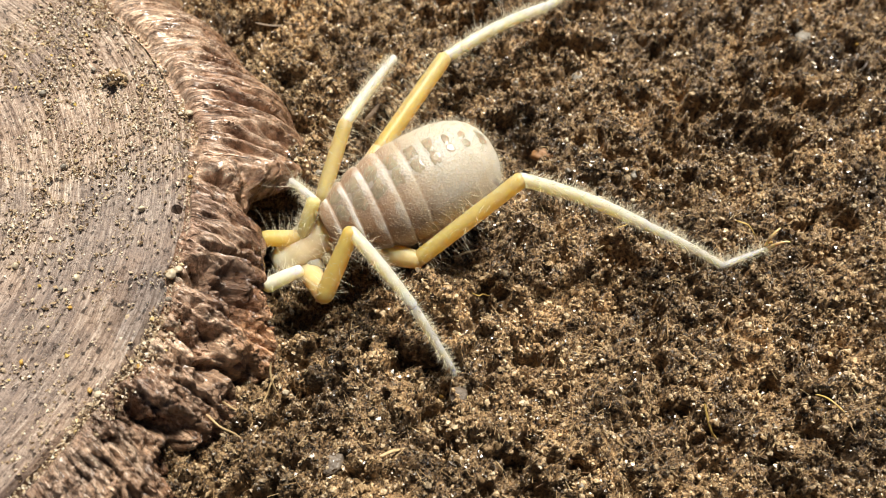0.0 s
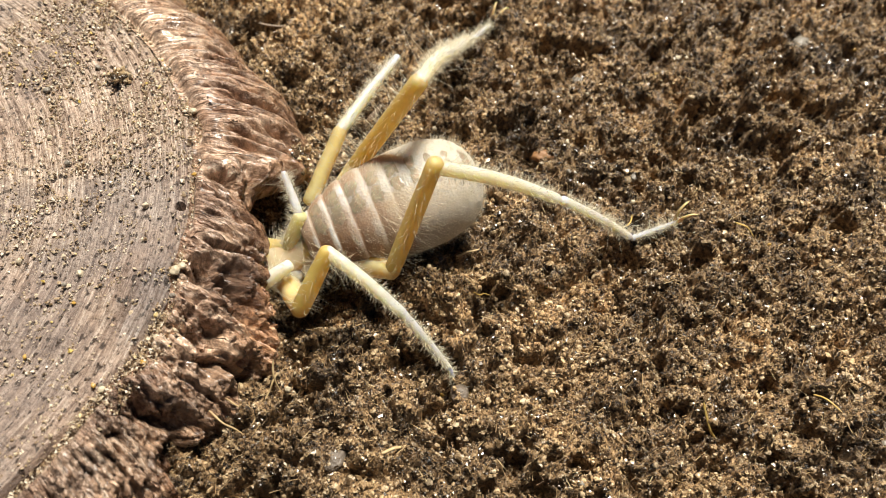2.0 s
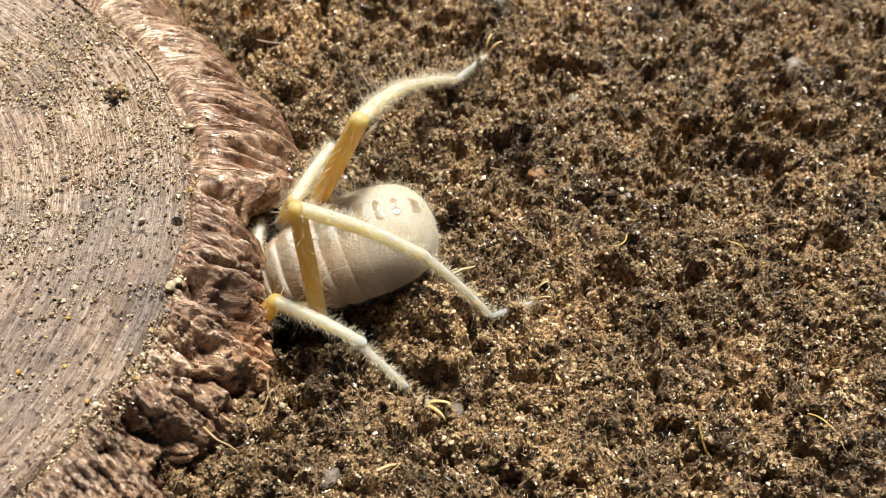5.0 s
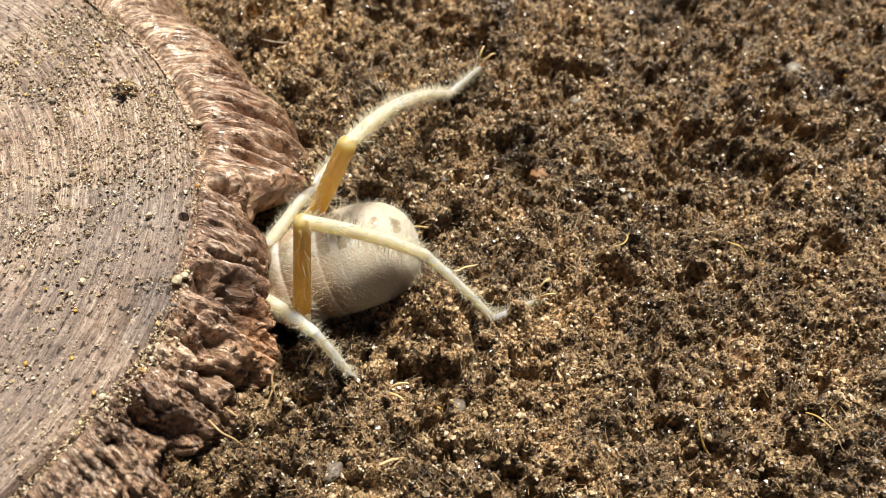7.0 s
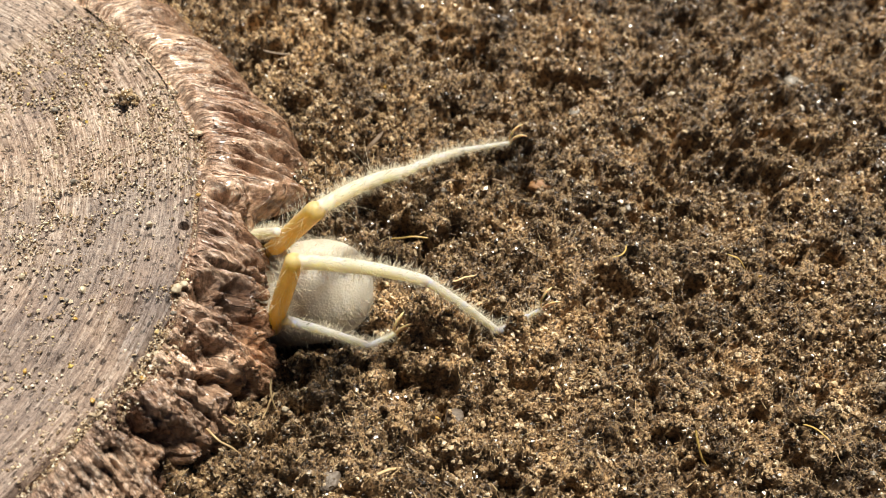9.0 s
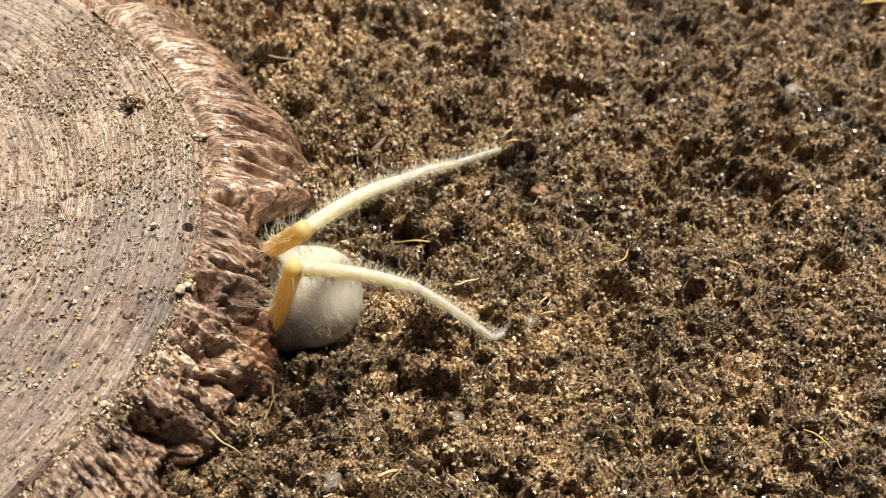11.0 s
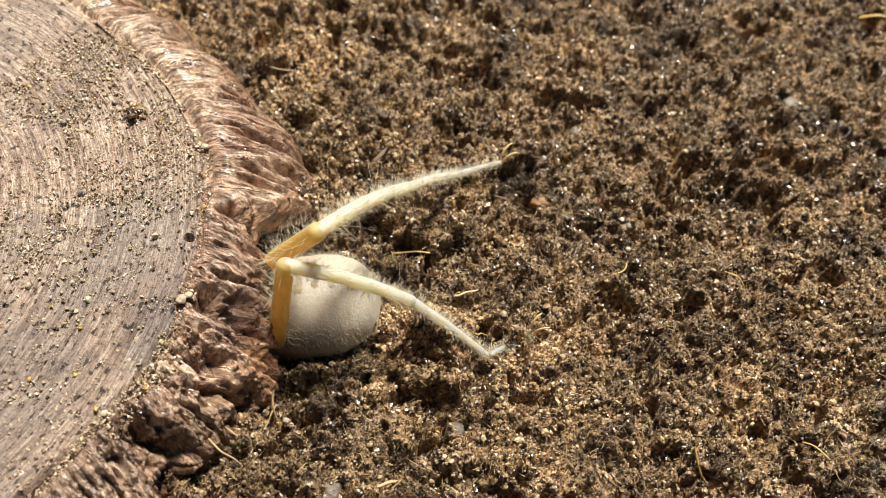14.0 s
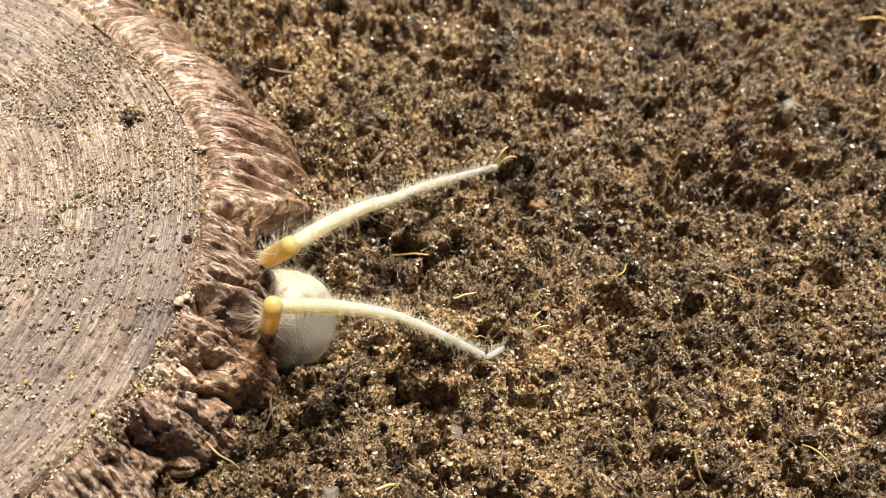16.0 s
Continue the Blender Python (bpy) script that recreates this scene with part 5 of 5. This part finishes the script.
    third_right = [
        (0, (-8.33, 5.20, 5.17), (-6.51, 13.97, 8.99), (-2.15, 27.18, 6.95)),
        (0.5, (-8.90, 4.10, 5.17), (-6.94, 12.86, 9.64), (-2.28, 26.01, 7.67)),
        (1, (-9.65, 4.04, 4.84), (-7.69, 12.87, 8.79), (-2.11, 25.84, 8.13)),
        (1.5, (-9.49, 4.03, 4.92), (-7.20, 12.78, 8.97), (-1.99, 25.85, 7.98)),
        (2, (-10.11, 4.46, 4.79), (-7.48, 13.29, 8.05), (-1.90, 26.29, 8.30)),
        (2.5, (-10.03, 4.67, 5.08), (-7.63, 13.75, 7.12), (-1.77, 26.60, 7.96)),
        (3, (-11.58, 8.13, 0.97), (-8.89, 7.99, 9.89), (-2.68, 20.88, 12.21)),
        (3.5, (-11.91, 7.07, 2.85), (-9.81, 4.47, 11.64), (-8.09, 17.71, 7.23)),
        (4, (-12.34, 6.26, 3.04), (-9.96, 3.71, 11.77), (-8.28, 16.79, 6.96)),
        (4.2, (-12.62, 5.67, 3.20), (-10.11, 3.16, 11.91), (-8.54, 16.08, 6.65)),
        (6.3, (-15.35, 4.07, -1.27), (-11.85, 2.40, 7.48), (-9.47, 14.98, 2.36)),
        (7, (-17.68, 1.78, -3.73), (-14.36, -0.71, 4.80), (-8.45, 11.83, 6.59)),
        (7.5, (-17.84, 1.34, -2.74), (-14.54, -1.26, 5.80), (-9.38, 11.54, 4.63)),
        (8, (-17.71, 1.28, -2.17), (-14.40, -1.50, 6.34), (-9.89, 11.29, 3.71)),
        (8.5, (-21.62, 5.59, -7.45), (-17.85, 2.53, 0.54), (-11.00, -0.92, 11.92)),
        (9, (-22.49, 6.26, -7.33), (-18.88, 3.32, 0.79), (-12.28, -1.79, 11.69)),
        (11.3, (-36.89, 7.26, -10.75), (-30.62, 4.84, -4.27), (-21.59, 0.34, 5.07)),
        (12, (-37.07, 7.54, -10.75), (-30.79, 5.12, -4.27), (-21.75, 0.62, 5.06)),
        (13, (-37.29, 7.98, -10.73), (-30.99, 5.55, -4.27), (-21.93, 1.03, 5.03)),
        (14, (-37.51, 8.81, -10.70), (-31.20, 6.35, -4.26), (-22.12, 1.80, 5.01)),
        (15, (-37.28, 9.02, -10.70), (-30.97, 6.55, -4.26), (-21.90, 1.98, 5.00)),
        (15.5, (-37.45, 9.13, -10.70), (-31.15, 6.66, -4.26), (-22.07, 2.08, 5.01)),
        (16, (-37.28, 9.21, -10.71), (-30.99, 6.72, -4.26), (-21.93, 2.13, 5.01)),
    ]
    second_right = [
        (0, (-13.94, -1.52, 5.32), (-9.55, -0.87, 5.13), (-8.45, 2.04, 9.03), (-12.02, 5.79, 7.06)),
        (0.5, (-14.11, -2.11, 5.00), (-9.75, -1.40, 4.69), (-8.36, 0.15, 9.15), (-12.40, 3.69, 7.69)),
        (1, (-14.58, -2.19, 4.32), (-10.66, -2.53, 5.30), (-8.81, 0.22, 8.99), (-12.59, 3.95, 7.36)),
        (1.5, (-14.43, -2.19, 4.33), (-10.70, -2.71, 5.84), (-9.00, 1.45, 8.55), (-12.72, 5.43, 7.47)),
        (2, (-15.01, -1.48, 2.86), (-11.42, -2.43, 4.29), (-10.10, -0.36, 8.42), (-12.74, 4.47, 10.61)),
        (2.5, (-14.95, -1.37, 3.42), (-11.19, -2.11, 4.58), (-9.23, 0.02, 8.47), (-12.76, 4.39, 9.29)),
        (3, (-15.16, -1.63, 3.20), (-12.56, -3.01, 5.92), (-9.15, -1.03, 8.86), (-12.33, 3.46, 7.91)),
        (3.5, (-15.26, -2.40, 3.23), (-12.15, -3.69, 5.40), (-9.19, -2.11, 8.97), (-12.06, 2.63, 8.18)),
        (4, (-18.56, 1.44, -1.58), (-16.63, -0.19, 1.49), (-13.87, -1.41, 5.31), (-14.46, 4.02, 4.14)),
        (4.2, (-18.93, 1.44, -1.70), (-16.97, -0.30, 1.30), (-14.41, -1.79, 5.15), (-15.06, 3.73, 4.42)),
        (6.3, (-20.54, 1.59, -1.17), (-18.25, 0.08, 1.74), (-15.64, -1.21, 5.67), (-16.72, 3.62, 3.16)),
        (7, (-22.52, 1.27, -1.15), (-20.19, -0.23, 1.73), (-17.53, -1.49, 5.64), (-18.68, 3.34, 3.17)),
        (7.5, (-22.68, 1.43, -1.16), (-20.35, -0.07, 1.72), (-17.69, -1.34, 5.63), (-18.84, 3.51, 3.19)),
        (8, (-22.76, 1.86, -1.16), (-20.42, 0.35, 1.72), (-17.75, -0.92, 5.62), (-18.91, 3.93, 3.20)),
        (8.5, (-22.83, 2.28, -1.15), (-20.49, 0.77, 1.71), (-17.81, -0.52, 5.60), (-18.97, 4.35, 3.21)),
        (9, (-22.86, 2.66, -1.15), (-20.52, 1.14, 1.70), (-17.84, -0.15, 5.59), (-19.01, 4.73, 3.22)),
        (11.3, (-23.40, 2.99, -1.16), (-21.05, 1.46, 1.68), (-18.36, 0.15, 5.56), (-19.55, 5.07, 3.26)),
        (12, (-23.56, 3.28, -1.16), (-21.20, 1.75, 1.68), (-18.50, 0.44, 5.55), (-19.70, 5.36, 3.27)),
        (13, (-23.74, 3.70, -1.16), (-21.37, 2.16, 1.67), (-18.67, 0.84, 5.53), (-19.87, 5.78, 3.29)),
        (14, (-23.92, 4.49, -1.16), (-21.54, 2.94, 1.66), (-18.83, 1.60, 5.51), (-20.04, 6.56, 3.31)),
        (15, (-23.70, 4.69, -1.16), (-21.32, 3.13, 1.65), (-18.62, 1.79, 5.51), (-19.83, 6.75, 3.32)),
        (15.5, (-23.87, 4.79, -1.16), (-21.50, 3.23, 1.65), (-18.79, 1.89, 5.51), (-20.00, 6.85, 3.32)),
        (16, (-23.72, 4.86, -1.16), (-21.36, 3.29, 1.65), (-18.66, 1.94, 5.51), (-19.86, 6.91, 3.32)),
    ]
    body = [
        (0, (-13.19, -3.84, 3.01), (-6.83, -0.04, 6.00), (12.57, 11.80, 9.35)),
        (0.5, (-13.80, -4.52, 2.75), (-7.46, -0.73, 5.78), (12.04, 10.84, 9.25)),
        (1, (-14.36, -5.16, 2.42), (-8.06, -1.43, 5.53), (10.89, 10.60, 9.06)),
        (1.5, (-14.58, -5.07, 2.21), (-8.27, -1.32, 5.31), (11.46, 9.48, 9.00)),
        (2, (-15.73, -5.46, 2.00), (-9.40, -1.66, 5.08), (10.54, 8.73, 8.92)),
        (2.5, (-15.28, -4.01, 1.66), (-9.01, -0.24, 4.79), (10.79, 9.59, 8.71)),
        (3, (-16.10, -5.09, 1.34), (-9.87, -1.36, 4.52), (10.00, 7.97, 8.60)),
        (3.5, (-16.65, -4.86, 0.89), (-10.53, -1.20, 4.14), (9.10, 7.32, 8.45)),
        (4, (-18.64, -7.26, 0.85), (-12.41, -3.54, 4.05), (7.07, 6.65, 8.51)),
        (4.2, (-19.07, -7.41, 0.23), (-12.93, -3.78, 3.54), (6.55, 5.15, 8.33)),
        (6.3, (-22.34, -8.73, -3.72), (-16.07, -5.03, -0.21), (3.52, 2.62, 7.05)),
        (7, (-22.75, -8.54, -4.49), (-16.47, -4.62, -1.19), (3.50, 1.87, 6.38)),
        (7.5, (-24.03, -8.66, -5.12), (-17.79, -4.60, -2.00), (2.23, 0.93, 5.98)),
        (8, (-24.58, -8.39, -5.83), (-18.43, -4.13, -2.96), (1.46, -0.18, 5.70)),
        (8.5, (-26.75, -8.48, -6.24), (-20.51, -4.20, -3.41), (-0.11, -0.81, 5.02)),
        (9, (-28.49, -8.93, -6.78), (-22.25, -4.57, -4.06), (-1.62, -2.76, 4.50)),
        (11.3, (-30.02, -10.07, -6.94), (-23.92, -5.51, -4.45), (-3.40, -3.31, 4.08)),
        (12, (-30.98, -10.75, -6.98), (-24.90, -6.17, -4.53), (-4.29, -4.49, 3.92)),
        (13, (-28.90, -9.27, -6.95), (-22.83, -4.56, -4.66), (-2.17, -2.82, 3.69)),
        (14, (-27.97, -8.40, -6.91), (-21.87, -3.65, -4.68), (-0.96, -2.51, 3.39)),
        (15, (-28.60, -9.11, -7.02), (-22.61, -4.25, -4.96), (-1.87, -3.65, 3.29)),
        (15.5, (-30.78, -9.71, -7.04), (-24.80, -4.88, -4.98), (-3.98, -4.59, 3.15)),
        (16, (-32.66, -10.31, -7.14), (-26.77, -5.41, -5.19), (-6.14, -5.46, 3.17)),
    ]
    first_left = [
        (0, (-12.58, -7.43, 4.83), (-8.36, -4.93, 5.56)),
        (0.5, (-12.94, -8.15, 4.54), (-9.47, -5.72, 5.61)),
        (1, (-13.76, -7.51, 4.15), (-11.21, -5.03, 5.88)),
        (1.5, (-13.50, -7.90, 4.23), (-10.48, -5.81, 5.80)),
        (2, (-13.74, -7.54, 4.24), (-10.72, -5.43, 5.79)),
        (2.5, (-14.43, -6.77, 4.08), (-11.40, -5.14, 5.92)),
        (3, (-14.69, -6.36, 4.02), (-11.73, -4.80, 5.98)),
        (3.5, (-16.75, -6.05, 3.80), (-13.83, -5.33, 6.18)),
        (4, (-19.45, -3.47, -0.50), (-16.40, -2.59, 1.50)),
        (4.2, (-20.12, -3.57, -0.51), (-17.07, -2.69, 1.49)),
        (6.3, (-21.27, -3.92, -0.51), (-18.22, -3.03, 1.49)),
        (7, (-21.82, -4.09, -0.51), (-18.77, -3.17, 1.49)),
        (7.5, (-21.96, -3.96, -0.50), (-18.91, -3.03, 1.48)),
        (8, (-22.02, -3.55, -0.50), (-18.97, -2.62, 1.48)),
        (8.5, (-22.08, -3.15, -0.50), (-19.03, -2.22, 1.48)),
        (9, (-22.10, -2.80, -0.49), (-19.04, -1.86, 1.47)),
        (11.3, (-22.57, -2.55, -0.49), (-19.52, -1.58, 1.47)),
        (12, (-22.71, -2.28, -0.49), (-19.66, -1.30, 1.47)),
        (13, (-22.87, -1.91, -0.48), (-19.82, -0.91, 1.46)),
        (14, (-23.04, -1.16, -0.48), (-19.98, -0.16, 1.45)),
        (15, (-22.81, -0.97, -0.48), (-19.75, 0.03, 1.46)),
        (15.5, (-22.99, -0.87, -0.48), (-19.93, 0.13, 1.46)),
        (16, (-22.84, -0.80, -0.48), (-19.79, 0.19, 1.46)),
    ]
    body_rows = sampled(body)
    base = {round(t, 3): Vector(p[1]) * MM for t, p in body_rows}
    walk(spider, [(t, Matrix.Translation(base[round(t, 3)])) for t, p in body_rows])

    def key(thing, rows):
        walk(thing, [(t, Matrix.Translation(-base[round(t, 3)]) @ m) for t, m in rows])

    key(pieces["abdomen"], [(t, along(p[1], p[2])) for t, p in body_rows])
    key(pieces["prosoma"], [(t, along(p[0], p[1])) for t, p in body_rows])
    for leg, rows in (("hind_left", hind_left), ("hind_right", hind_right), ("third_left", third_left), ("third_right", third_right), ("second_right", second_right), ("first_left", first_left)):
        filled = sampled(rows)
        for j in range(len(rows[0]) - 2):
            key(pieces[leg, j], [(t, along(p[j], p[j + 1])) for t, p in filled])
        if (leg, "coxa") in pieces:
            reach = 0.5 if leg == "third_left" else 1.0
            key(pieces[leg, "coxa"], [(t, along(p[0], (1 - reach) * np.array(b[0]) + reach * np.array(b[1]) + (0, 0, -2.5))) for (t, p), (_, b) in zip(filled, body_rows)])


motions()
